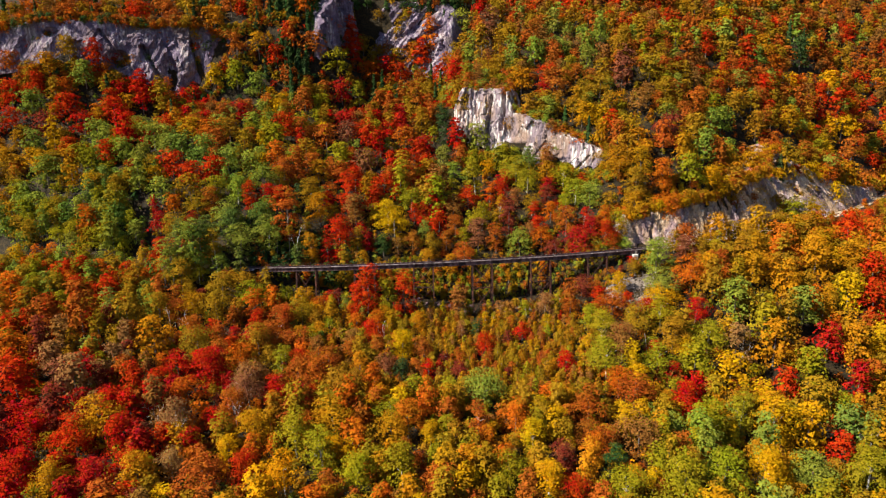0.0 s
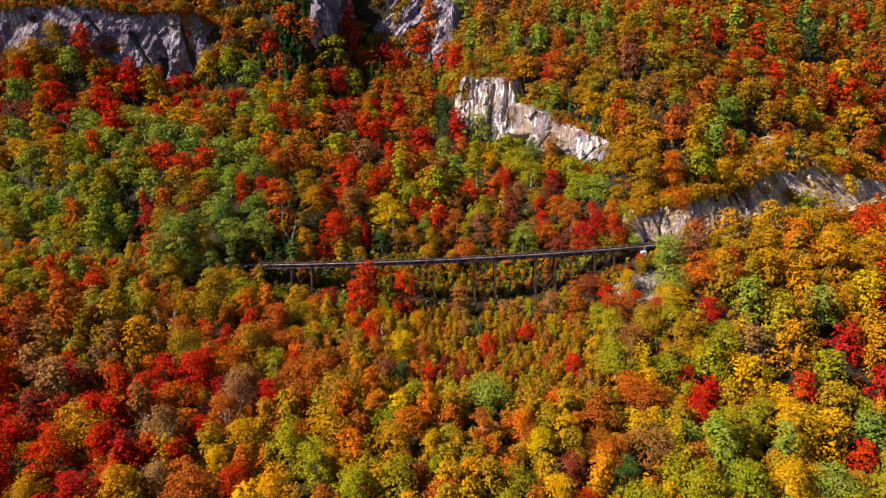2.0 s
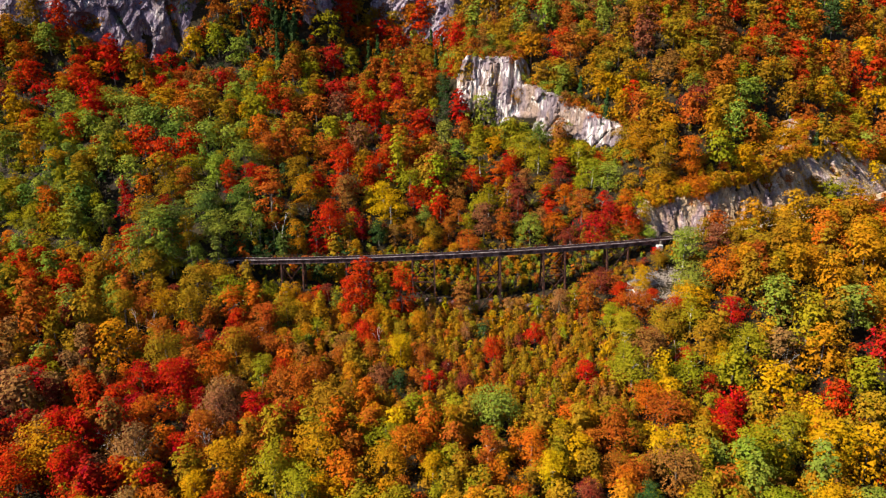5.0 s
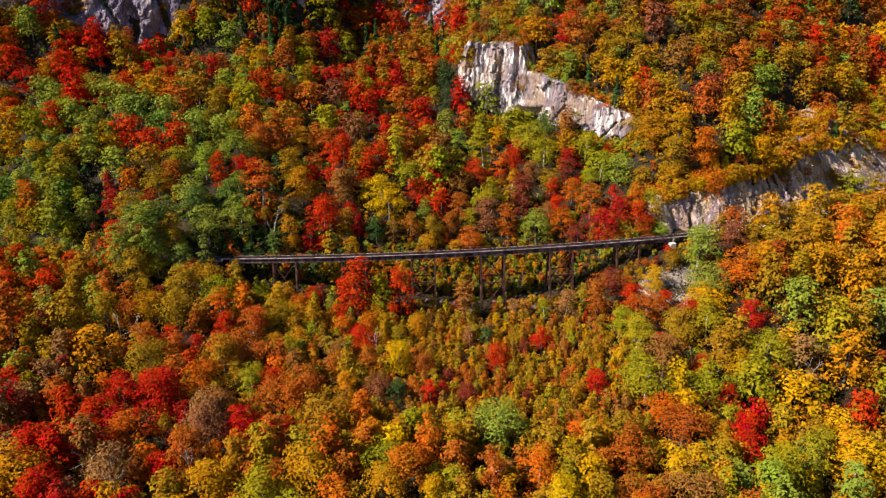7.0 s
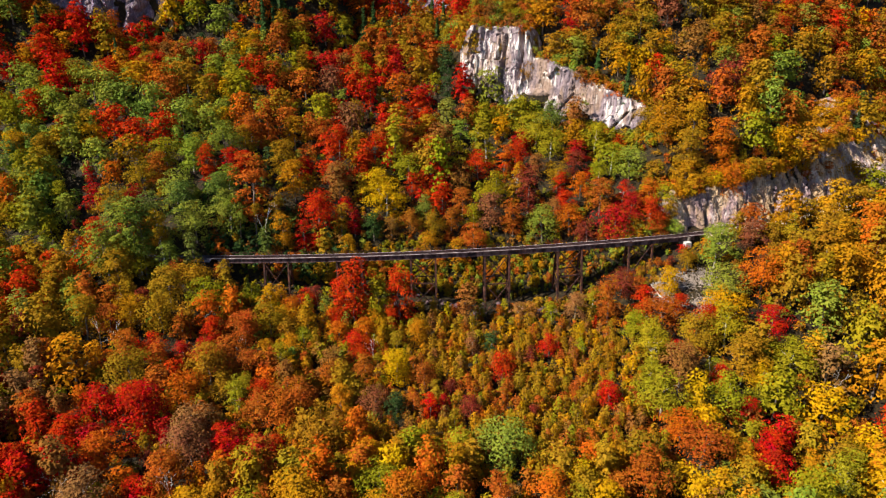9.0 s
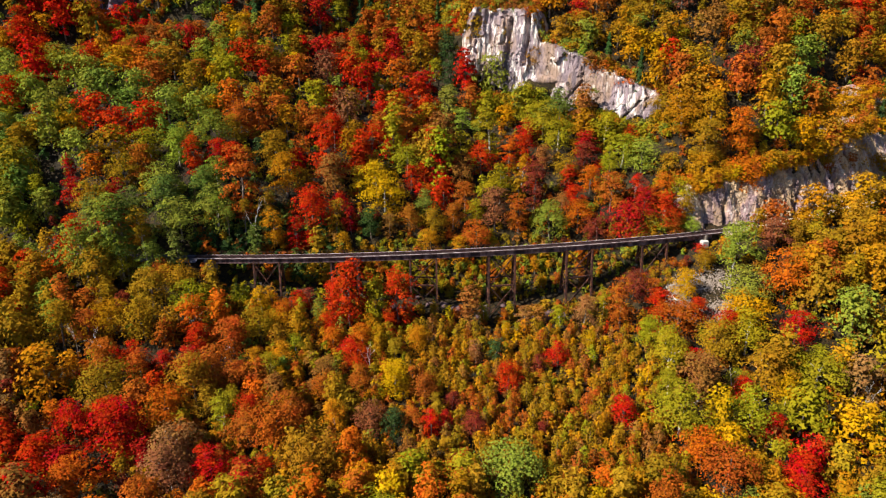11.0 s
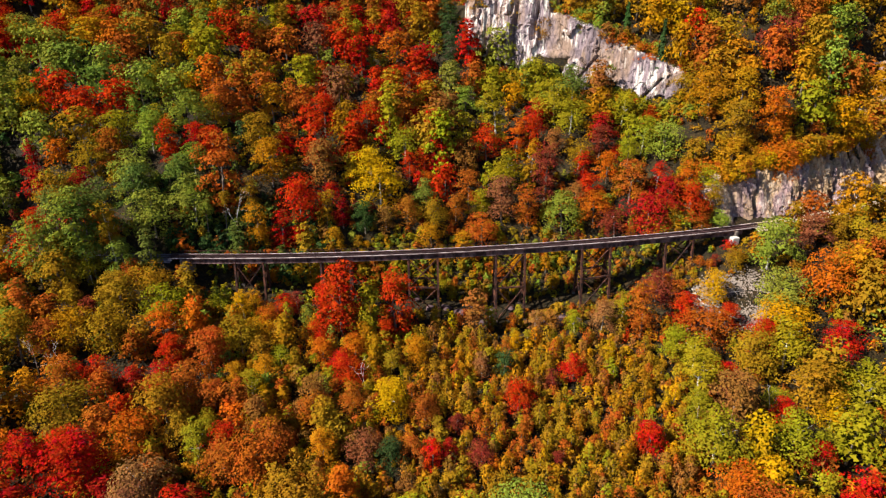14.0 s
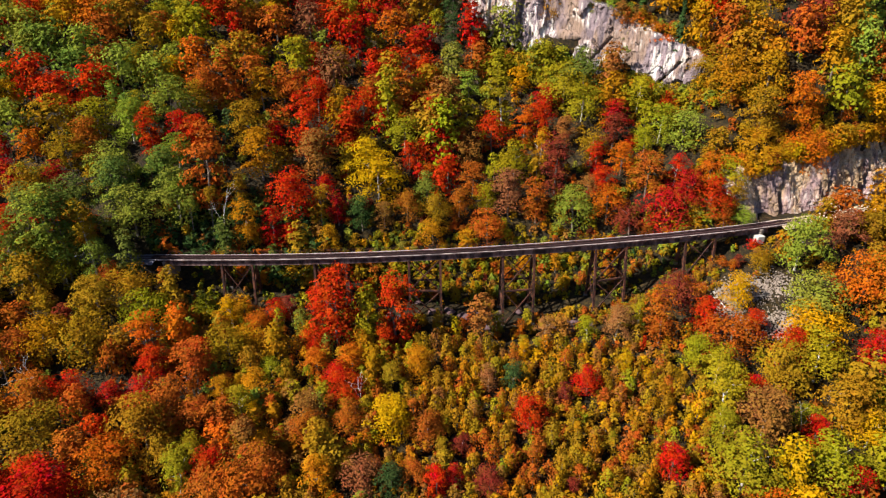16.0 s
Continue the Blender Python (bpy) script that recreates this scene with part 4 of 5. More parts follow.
tree(27.4, -100.7, 5.3, "yellow", "round")
tree(27.2, 70.0, 5.4, "scarlet", "round")
tree(24.0, -31.2, 2.0, "wine", "tall")
tree(23.7, 49.3, 4.0, "gold", "tall")
tree(23.2, 59.9, 6.1, "flame", "round")
tree(22.8, -92.7, 5.7, "orange", "round")
tree(22.4, -57.6, 2.3, "wine", "round")
tree(21.5, -7.4, 2.7, "bare", "tall")
tree(21.4, 31.3, 4.7, "rust", "tall")
tree(19.5, -118.0, 5.9, "lime", "round")
tree(18.6, -12.3, 1.8, "lime", "tall")
tree(18.4, 59.6, 4.2, "orange", "tall")
tree(14.6, -14.8, 2.1, "yellow", "tall")
tree(14.5, 44.2, 6.9, "lime", "round")
tree(14.3, -5.5, 2.0, "orange", "tall")
tree(14.2, -38.4, 4.3, "flame", "round")
tree(132.1, -97.1, 7.4, "lime", "round")
tree(12.9, -78.0, 7.0, "green", "round")
tree(12.2, 33.6, 7.5, "plum", "round")
tree(112.7, -102.0, 7.0, "green", "round")
tree(111.5, -78.7, 6.5, "yellow", "tall")
tree(11.3, 66.9, 6.4, "lime", "tall")
tree(108.9, 9.5, 5.5, "plum", "round")
tree(108.5, 39.0, 7.5, "orange", "broad")
tree(107.6, 47.6, 7.5, "orange", "round")
tree(105.5, -8.7, 7.5, "orange", "round")
tree(103.0, -24.1, 6.4, "scarlet", "broad")
tree(102.8, -39.2, 7.3, "lime", "round")
tree(101.4, -75.9, 4.7, "lime", "tall")
tree(100.3, -6.3, 3.0, "wine", "tall")
tree(10.8, -94.1, 3.9, "rust", "tall")
tree(10.7, -27.5, 3.0, "deep", "tall")
tree(0.3, 38.1, 5.8, "rust", "round")
tree(-99.0, -68.5, 5.7, "scarlet", "round")
tree(-98.0, -107.7, 6.1, "scarlet", "round")
tree(-97.2, -40.5, 4.3, "flame", "round")
tree(-97.1, 39.9, 5.4, "scarlet", "round")
tree(-97.1, -55.2, 7.1, "olive", "round")
tree(-96.6, -124.9, 5.8, "crimson", "round")
tree(-96.2, 31.9, 5.1, "green", "round")
tree(-96.2, 23.2, 6.9, "moss", "round")
tree(-96.2, -10.5, 7.5, "olive", "broad")
tree(-95.7, 53.4, 5.5, "olive", "round")
tree(-94.4, 59.1, 6.7, "rust", "round")
tree(-91.6, -65.4, 5.3, "flame", "round")
tree(-90.7, 14.9, 7.4, "green", "round")
tree(-90.5, 38.1, 6.2, "flame", "round")
tree(-89.4, -15.3, 6.1, "lime", "round")
tree(-88.2, -39.9, 3.5, "crimson", "round")
tree(-87.5, -64.9, 3.3, "scarlet", "round")
tree(-87.3, -86.4, 6.4, "orange", "round")
tree(-85.5, -98.4, 6.1, "bare", "round")
tree(-84.9, -71.5, 7.5, "scarlet", "round")
tree(-84.6, -26.2, 4.7, "orange", "tall")
tree(-84.3, -124.5, 6.2, "gold", "round")
tree(-83.4, 22.6, 7.5, "rust", "tall")
tree(-81.0, -32.7, 5.4, "flame", "round")
tree(-80.4, -40.9, 4.8, "crimson", "round")
tree(-79.5, -60.7, 7.1, "orange", "broad")
tree(-78.3, -117.4, 4.7, "bare", "round")
tree(-76.7, 65.0, 6.9, "gold", "round")
tree(-76.0, -9.1, 3.7, "lime", "round")
tree(-75.5, 44.7, 7.5, "olive", "round")
tree(-75.2, -93.7, 3.9, "scarlet", "round")
tree(-74.9, -51.3, 7.2, "olive", "round")
tree(-74.4, 22.4, 3.8, "olive", "tall")
tree(-72.1, -16.5, 2.7, "yellow", "round")
tree(-71.7, -44.7, 6.6, "rust", "round")
tree(-71.2, -31.0, 6.4, "rust", "round")
tree(-70.2, -74.4, 6.5, "bare", "round")
tree(-70.0, -91.0, 6.1, "rust", "round")
tree(-7.5, -58.8, 2.6, "flame", "tall")
tree(-69.4, 33.6, 7.5, "gold", "round")
tree(-69.0, -55.3, 4.4, "olive", "round")
tree(-68.8, 13.6, 4.6, "gold", "tall")
tree(-68.4, -80.6, 6.3, "plum", "round")
tree(-68.3, -11.0, 3.4, "yellow", "tall")
tree(-65.4, -123.7, 5.9, "rust", "round")
tree(-65.1, -9.1, 3.1, "gold", "tall")
tree(-65.1, -23.6, 5.7, "olive", "round")
tree(-64.2, -46.5, 5.2, "rust", "round")
tree(-64.0, -53.1, 3.8, "lime", "round")
tree(-63.9, -111.6, 4.7, "yellow", "round")
tree(-63.7, 68.3, 6.7, "rust", "round")
tree(-63.1, -35.5, 3.3, "gold", "round")
tree(-62.8, -62.3, 3.9, "lime", "tall")
tree(-61.5, 13.3, 4.4, "scarlet", "tall")
tree(-60.7, -18.9, 4.9, "gold", "broad")
tree(-59.9, -12.2, 4.2, "orange", "broad")
tree(-59.3, -78.4, 5.3, "scarlet", "round")
tree(-58.2, -103.1, 6.3, "gold", "round")
tree(-57.2, 22.5, 7.5, "flame", "round")
tree(-56.9, 14.4, 3.7, "scarlet", "round")
tree(-56.9, -40.3, 3.2, "lime", "tall")
tree(-56.7, -59.5, 4.9, "flame", "round")
tree(-56.2, -7.7, 3.6, "flame", "round")
tree(-55.8, 62.1, 7.5, "flame", "round")
tree(-55.8, -64.4, 5.2, "rust", "round")
tree(-55.6, -120.0, 5.4, "flame", "round")
tree(-54.7, -34.1, 4.0, "gold", "round")
tree(-54.5, 44.5, 7.0, "flame", "tall")
tree(-53.0, -40.4, 2.0, "yellow", "tall")
tree(-52.5, -6.6, 2.7, "wine", "tall")
tree(-52.1, -28.2, 3.3, "lime", "round")
tree(-51.2, 36.7, 7.4, "brown", "round")
tree(-50.5, -80.1, 4.4, "crimson", "round")
tree(-48.5, -46.8, 2.0, "yellow", "round")
tree(-48.2, 31.5, 3.1, "scarlet", "round")
tree(-48.2, 22.1, 4.1, "olive", "tall")
tree(-48.1, -65.0, 7.5, "rust", "broad")
tree(-47.8, -11.6, 2.5, "green", "tall")
tree(-45.5, -59.5, 5.4, "rust", "round")
tree(-44.9, 15.6, 4.0, "gold", "round")
tree(-44.4, -107.3, 7.2, "lime", "round")
tree(-43.5, -5.1, 5.2, "flame", "round")
tree(-43.4, -122.6, 5.7, "yellow", "round")
tree(-42.9, 23.0, 3.7, "crimson", "tall")
tree(-42.9, -17.8, 4.0, "flame", "round")
tree(-40.9, -25.5, 4.0, "orange", "round")
tree(-40.2, 63.9, 6.4, "flame", "round")
tree(-4.2, 30.8, 4.7, "rust", "round")
tree(-4.1, -56.5, 2.1, "crimson", "tall")
tree(-39.6, -41.7, 4.8, "brown", "round")
tree(-39.0, -46.8, 4.3, "rust", "round")
tree(-37.4, -14.5, 7.3, "flame", "tall")
tree(-35.5, -75.5, 7.5, "olive", "broad")
tree(-35.2, 22.5, 5.5, "deep", "round")
tree(-34.6, -97.7, 7.2, "gold", "round")
tree(-34.5, 38.1, 7.5, "yellow", "round")
tree(-34.1, -29.9, 4.2, "scarlet", "round")
tree(-33.8, -115.8, 5.1, "lime", "tall")
tree(-33.1, -59.8, 3.5, "gold", "tall")
tree(-32.3, -110.1, 4.5, "yellow", "round")
tree(-31.8, -33.4, 4.5, "flame", "round")
tree(-31.6, -25.4, 4.6, "orange", "round")
tree(-30.9, 32.0, 7.5, "yellow", "round")
tree(-3.9, -101.0, 4.6, "yellow", "round")
tree(-28.7, -42.8, 4.3, "rust", "round")
tree(-28.2, 24.3, 4.0, "brown", "round")
tree(-24.0, 54.2, 7.5, "lime", "broad")
tree(-23.8, -16.0, 3.7, "flame", "round")
tree(-23.4, -59.0, 4.6, "plum", "round")
tree(-22.9, -122.2, 5.6, "lime", "round")
tree(-21.6, -10.8, 6.2, "flame", "tall")
tree(-21.5, 46.5, 3.2, "flame", "tall")
tree(-21.1, 27.3, 4.6, "rust", "round")
tree(-21.1, -28.5, 3.9, "olive", "round")
tree(-2.3, -47.0, 2.5, "wine", "round")
tree(-19.1, -43.0, 5.6, "yellow", "round")
tree(-18.2, -88.7, 5.8, "lime", "broad")
tree(-17.3, -59.5, 3.9, "deep", "round")
tree(-16.3, -100.4, 5.5, "gold", "round")
tree(-143.1, 10.8, 5.4, "flame", "round")
tree(-14.8, 34.2, 4.7, "green", "round")
tree(-14.6, 43.4, 3.1, "orange", "broad")
tree(-136.2, 17.2, 7.5, "olive", "round")
tree(-134.3, -5.3, 4.2, "orange", "tall")
tree(-130.7, 29.1, 6.5, "olive", "round")
tree(-13.7, -24.1, 4.6, "gold", "round")
tree(-129.7, 10.1, 7.5, "crimson", "broad")
tree(-129.6, -105.2, 7.5, "scarlet", "broad")
tree(-129.5, 19.5, 4.2, "crimson", "tall")
tree(-125.7, 40.1, 7.5, "lime", "broad")
tree(-125.4, -1.6, 6.0, "olive", "broad")
tree(-124.4, 32.3, 6.5, "rust", "round")
tree(-124.4, -7.8, 7.5, "olive", "round")
tree(-123.2, -34.3, 7.5, "olive", "round")
tree(-12.6, -57.2, 3.5, "rust", "round")
tree(-12.4, 22.3, 4.7, "gold", "broad")
tree(-119.2, 8.8, 6.0, "orange", "broad")
tree(-118.3, -123.1, 6.1, "scarlet", "round")
tree(-117.5, -5.7, 5.8, "lime", "round")
tree(-116.5, -31.6, 5.4, "rust", "round")
tree(-113.8, 20.8, 7.5, "green", "round")
tree(-113.3, 38.6, 6.5, "green", "round")
tree(-112.5, -108.4, 6.3, "flame", "round")
tree(-111.6, -28.3, 7.5, "gold", "broad")
tree(-11.9, 27.0, 5.2, "olive", "round")
tree(-11.5, -95.1, 6.2, "orange", "round")
tree(-109.9, 46.2, 2.4, "orange", "tall")
tree(-108.6, 16.4, 7.5, "moss", "round")
tree(-107.3, -101.9, 7.5, "gold", "round")
tree(-107.1, -3.6, 4.9, "green", "round")
tree(-106.4, -126.9, 5.9, "gold", "round")
tree(-104.9, 35.2, 4.4, "flame", "tall")
tree(-103.4, -5.7, 3.7, "rust", "round")
tree(-103.1, -45.6, 6.6, "rust", "round")
tree(-102.6, 9.7, 7.5, "green", "round")
tree(-102.6, -16.7, 7.2, "olive", "round")
tree(-102.4, 46.4, 7.5, "green", "round")
tree(-101.1, -79.4, 5.6, "flame", "round")
tree(-100.4, -28.1, 7.5, "olive", "broad")
tree(-10.5, -120.2, 6.4, "lime", "round")
tree(-10.3, -45.2, 4.2, "rust", "round")
tree(-1.2, 79.9, 5.6, "green", "round")
tree(-0.6, 50.6, 6.0, "brown", "round")
far_tree(99.2, 109.9, 7.5, "plum", "tall")
far_tree(98.5, 63.6, 7.5, "gold", "round")
far_tree(97.0, 73.2, 7.0, "olive", "round")
far_tree(94.1, -50.8, 7.1, "lime", "round")
far_tree(93.2, 150.9, 7.5, "green", "round")
far_tree(91.9, 60.2, 7.5, "olive", "round")
far_tree(90.0, -64.6, 4.8, "scarlet", "round")
far_tree(9.8, 87.3, 6.9, "lime", "round")
far_tree(88.3, 67.0, 7.5, "rust", "round")
far_tree(85.7, 106.5, 7.5, "olive", "broad")
far_tree(83.2, 137.9, 7.5, "green", "round")
far_tree(80.9, 73.8, 6.9, "gold", "round")
far_tree(73.9, 74.3, 3.7, "deep", "fir")
far_tree(68.6, 77.5, 4.6, "rust", "round")
far_tree(65.6, 171.2, 7.5, "green", "round")
far_tree(62.7, 87.2, 3.0, "deep", "fir")
far_tree(60.8, 111.1, 7.5, "rust", "round")
far_tree(49.5, 137.7, 7.5, "green", "round")
far_tree(39.3, 113.4, 7.5, "gold", "round")
far_tree(34.8, 158.5, 7.5, "olive", "round")
far_tree(3.2, 204.8, 7.5, "green", "round")
far_tree(298.1, 202.0, 7.5, "wine", "round")
far_tree(28.8, 198.1, 7.5, "olive", "round")
far_tree(278.3, 214.1, 7.5, "yellow", "round")
far_tree(271.8, 164.3, 7.5, "rust", "round")
far_tree(270.7, 177.7, 7.5, "yellow", "round")
far_tree(268.7, 143.3, 7.5, "rust", "round")
far_tree(267.8, 238.4, 4.0, "deep", "fir")
far_tree(263.1, 195.3, 7.5, "flame", "round")
far_tree(258.9, 222.2, 7.5, "deep", "tall")
far_tree(258.2, 241.5, 4.0, "deep", "fir")
far_tree(245.7, 124.2, 7.5, "gold", "round")
far_tree(219.2, 199.9, 7.5, "gold", "round")
far_tree(21.7, 177.6, 6.8, "plum", "tall")
far_tree(209.3, 129.3, 7.5, "gold", "round")
far_tree(208.1, 34.8, 7.5, "orange", "round")
far_tree(207.8, 179.0, 7.5, "green", "broad")
far_tree(2.3, 91.3, 7.0, "rust", "round")
far_tree(199.4, 39.0, 7.5, "flame", "round")
far_tree(193.1, 96.1, 7.5, "olive", "tall")
far_tree(190.9, 202.0, 7.5, "yellow", "round")
far_tree(188.9, 92.9, 4.0, "deep", "fir")
far_tree(186.5, 69.2, 7.5, "lime", "broad")
far_tree(185.4, -5.1, 7.5, "flame", "round")
far_tree(182.9, 115.3, 7.5, "olive", "round")
far_tree(180.9, 74.7, 5.5, "gold", "round")
far_tree(18.9, 83.6, 5.5, "yellow", "broad")
far_tree(179.3, 85.0, 4.0, "deep", "fir")
far_tree(176.6, -21.1, 7.5, "flame", "round")
far_tree(171.2, 92.7, 7.5, "gold", "round")
far_tree(170.7, 120.1, 7.5, "olive", "round")
far_tree(168.1, -18.0, 7.2, "yellow", "round")
far_tree(167.6, 73.2, 5.4, "yellow", "round")
far_tree(163.9, 155.8, 7.5, "flame", "round")
far_tree(160.8, -3.7, 7.5, "gold", "round")
far_tree(16.0, 220.6, 7.5, "scarlet", "broad")
far_tree(159.7, 110.0, 7.5, "green", "round")
far_tree(158.5, 23.1, 7.5, "orange", "broad")
far_tree(153.3, 37.7, 7.5, "gold", "broad")
far_tree(151.9, 73.8, 7.5, "gold", "broad")
far_tree(151.7, -57.2, 4.7, "crimson", "tall")
far_tree(149.4, 59.5, 6.8, "olive", "round")
far_tree(149.2, -39.8, 6.7, "crimson", "round")
far_tree(145.2, -27.0, 7.5, "green", "round")
far_tree(144.2, 158.0, 7.5, "lime", "round")
far_tree(143.6, -14.9, 7.0, "gold", "round")
far_tree(141.2, -73.0, 7.5, "blue", "broad")
far_tree(140.7, 104.3, 7.5, "rust", "round")
far_tree(136.0, -52.6, 7.5, "lime", "round")
far_tree(135.9, 69.5, 7.5, "green", "round")
far_tree(134.8, 53.4, 5.9, "yellow", "round")
far_tree(132.3, -82.7, 5.9, "flame", "broad")
far_tree(132.3, -64.5, 7.4, "olive", "round")
far_tree(131.4, 75.5, 7.5, "olive", "round")
far_tree(130.8, -10.8, 7.5, "gold", "round")
far_tree(13.4, 100.9, 7.5, "green", "round")
far_tree(129.3, 26.3, 7.5, "gold", "broad")
far_tree(127.6, -42.3, 7.5, "gold", "round")
far_tree(127.4, -54.0, 5.3, "flame", "round")
far_tree(127.3, -31.9, 7.5, "lime", "round")
far_tree(123.3, -78.5, 7.5, "yellow", "round")
far_tree(123.2, 50.6, 7.5, "lime", "round")
far_tree(121.5, 59.7, 7.0, "gold", "round")
far_tree(118.3, -25.3, 7.5, "green", "round")
far_tree(116.9, 74.4, 7.5, "wine", "broad")
far_tree(116.4, 114.2, 7.5, "olive", "round")
far_tree(113.0, -41.3, 6.3, "bare", "round")
far_tree(112.3, -16.1, 7.5, "olive", "round")
far_tree(112.2, 65.5, 7.5, "rust", "round")
far_tree(106.7, -52.7, 7.5, "yellow", "broad")
far_tree(104.5, 90.4, 7.5, "brown", "broad")
far_tree(100.5, 132.0, 7.5, "olive", "round")
far_tree(-99.8, 165.4, 7.5, "rust", "round")
far_tree(-97.0, 107.1, 6.6, "rust", "round")
far_tree(-92.7, 184.1, 7.5, "rust", "round")
far_tree(-88.1, 83.0, 7.2, "olive", "round")
far_tree(-84.6, 167.6, 7.5, "lime", "round")
far_tree(-84.0, 209.9, 6.0, "olive", "tall")
far_tree(-81.8, 74.1, 5.8, "rust", "round")
far_tree(-80.7, 105.4, 7.5, "rust", "round")
far_tree(-80.4, 195.7, 7.2, "flame", "tall")
far_tree(-80.0, 154.4, 7.5, "crimson", "round")
far_tree(-77.2, 188.7, 7.0, "flame", "tall")
far_tree(-73.5, 209.9, 7.5, "olive", "round")
far_tree(-73.1, 129.8, 7.5, "crimson", "broad")
far_tree(-7.7, 82.7, 5.7, "green", "tall")
far_tree(-69.1, 113.8, 7.2, "plum", "round")
far_tree(-68.8, 157.7, 5.3, "lime", "tall")
far_tree(-68.7, 86.7, 7.5, "lime", "round")
far_tree(-65.3, 188.5, 7.5, "orange", "round")
far_tree(-64.3, 202.6, 7.5, "olive", "round")
far_tree(-55.2, 107.1, 6.3, "flame", "tall")
far_tree(-55.0, 199.3, 7.5, "scarlet", "round")
far_tree(-53.1, 79.6, 7.5, "plum", "round")
far_tree(-47.6, 203.5, 6.7, "olive", "round")
far_tree(-47.6, 105.1, 5.0, "scarlet", "tall")
far_tree(-44.6, 125.0, 5.4, "scarlet", "round")
far_tree(-43.8, 110.2, 2.8, "lime", "tall")
far_tree(-42.7, 187.2, 7.5, "flame", "round")
far_tree(-39.5, 94.2, 4.8, "flame", "round")
far_tree(-36.3, 128.6, 5.4, "crimson", "tall")
far_tree(-35.1, 201.6, 7.5, "orange", "round")
far_tree(-32.4, 112.7, 7.5, "orange", "round")
far_tree(-30.1, 87.8, 7.0, "flame", "round")
far_tree(-291.3, 158.0, 7.5, "orange", "broad")
far_tree(-286.1, 121.2, 7.5, "rust", "round")
far_tree(-280.7, 109.4, 7.5, "flame", "round")
far_tree(-28.2, 196.4, 7.0, "flame", "tall")
far_tree(-273.7, 96.5, 7.5, "flame", "round")
far_tree(-265.8, 113.5, 7.5, "flame", "round")
far_tree(-265.4, 105.3, 7.5, "green", "round")
far_tree(-264.9, 153.8, 7.5, "rust", "broad")
far_tree(-261.9, 121.1, 7.5, "gold", "round")
far_tree(-252.5, 84.0, 7.5, "green", "broad")
far_tree(-252.0, 128.7, 6.7, "olive", "round")
far_tree(-249.7, 93.2, 7.5, "wine", "round")
far_tree(-245.6, 72.2, 7.5, "yellow", "broad")
far_tree(-242.3, 141.5, 3.3, "deep", "fir")
far_tree(-241.5, 104.6, 7.5, "flame", "round")
far_tree(-241.1, 168.2, 7.5, "olive", "broad")
far_tree(-239.5, 122.6, 7.5, "green", "round")
far_tree(-230.9, 60.7, 7.5, "green", "round")
far_tree(-23.0, 123.3, 5.9, "olive", "tall")
far_tree(-228.1, 97.1, 7.5, "scarlet", "broad")
far_tree(-219.7, 146.9, 6.7, "gold", "round")
far_tree(-218.2, 162.1, 7.5, "flame", "round")
far_tree(-217.3, 91.5, 7.5, "green", "broad")
far_tree(-214.8, 107.9, 7.5, "flame", "round")
far_tree(-213.6, 70.5, 7.5, "lime", "broad")
far_tree(-212.6, 55.5, 5.9, "gold", "tall")
far_tree(-21.5, 203.6, 7.5, "orange", "tall")
far_tree(-203.6, 173.6, 7.5, "rust", "broad")
far_tree(-203.5, 121.7, 7.5, "scarlet", "tall")
far_tree(-20.1, 106.9, 7.5, "crimson", "broad")
far_tree(-190.4, -29.0, 7.5, "orange", "round")
far_tree(-190.0, 120.5, 7.5, "olive", "tall")
far_tree(-189.9, 71.9, 7.5, "green", "broad")
far_tree(-180.2, 158.4, 5.7, "gold", "round")
far_tree(-177.9, 82.5, 7.5, "green", "round")
far_tree(-169.9, 82.3, 7.5, "green", "round")
far_tree(-168.7, 165.3, 7.5, "gold", "round")
far_tree(-165.4, 148.1, 7.2, "yellow", "round")
far_tree(-165.2, -64.2, 7.5, "orange", "round")
far_tree(-165.2, -43.5, 7.5, "rust", "round")
far_tree(-165.1, 75.9, 7.5, "green", "broad")
far_tree(-162.1, 181.3, 7.5, "rust", "round")
far_tree(-161.2, 50.4, 5.2, "yellow", "round")
far_tree(-159.9, 99.1, 7.5, "rust", "broad")
far_tree(-158.5, 91.2, 7.5, "gold", "round")
far_tree(-157.7, 73.2, 7.5, "blue", "round")
far_tree(-156.4, 34.7, 2.8, "crimson", "tall")
far_tree(-155.2, 56.0, 7.5, "flame", "round")
far_tree(-154.3, 38.8, 7.1, "green", "round")
far_tree(-151.6, 157.4, 7.5, "rust", "round")
far_tree(-150.1, 148.5, 7.5, "lime", "round")
far_tree(-149.1, 23.7, 5.2, "crimson", "round")
far_tree(-149.1, -45.4, 7.5, "rust", "tall")
far_tree(-147.8, -85.4, 7.5, "flame", "round")
far_tree(-147.2, -67.8, 7.5, "bare", "broad")
far_tree(-146.9, 89.2, 7.5, "orange", "round")
far_tree(-145.9, 34.1, 4.8, "orange", "round")
far_tree(-144.2, 63.9, 7.5, "blue", "broad")
far_tree(-144.0, 73.2, 7.5, "green", "round")
far_tree(-141.4, 48.6, 7.5, "flame", "broad")
far_tree(-140.6, 83.8, 7.5, "rust", "broad")
far_tree(-138.8, 39.2, 6.9, "olive", "round")
far_tree(-138.1, 97.3, 7.5, "olive", "round")
far_tree(-137.5, 120.3, 6.3, "crimson", "round")
far_tree(-137.5, -76.8, 6.1, "plum", "round")
far_tree(-137.1, 193.8, 4.0, "deep", "fir")
far_tree(-137.0, 159.4, 7.5, "gold", "round")
far_tree(-135.9, 145.4, 7.5, "green", "round")
far_tree(-133.1, -40.0, 7.5, "olive", "round")
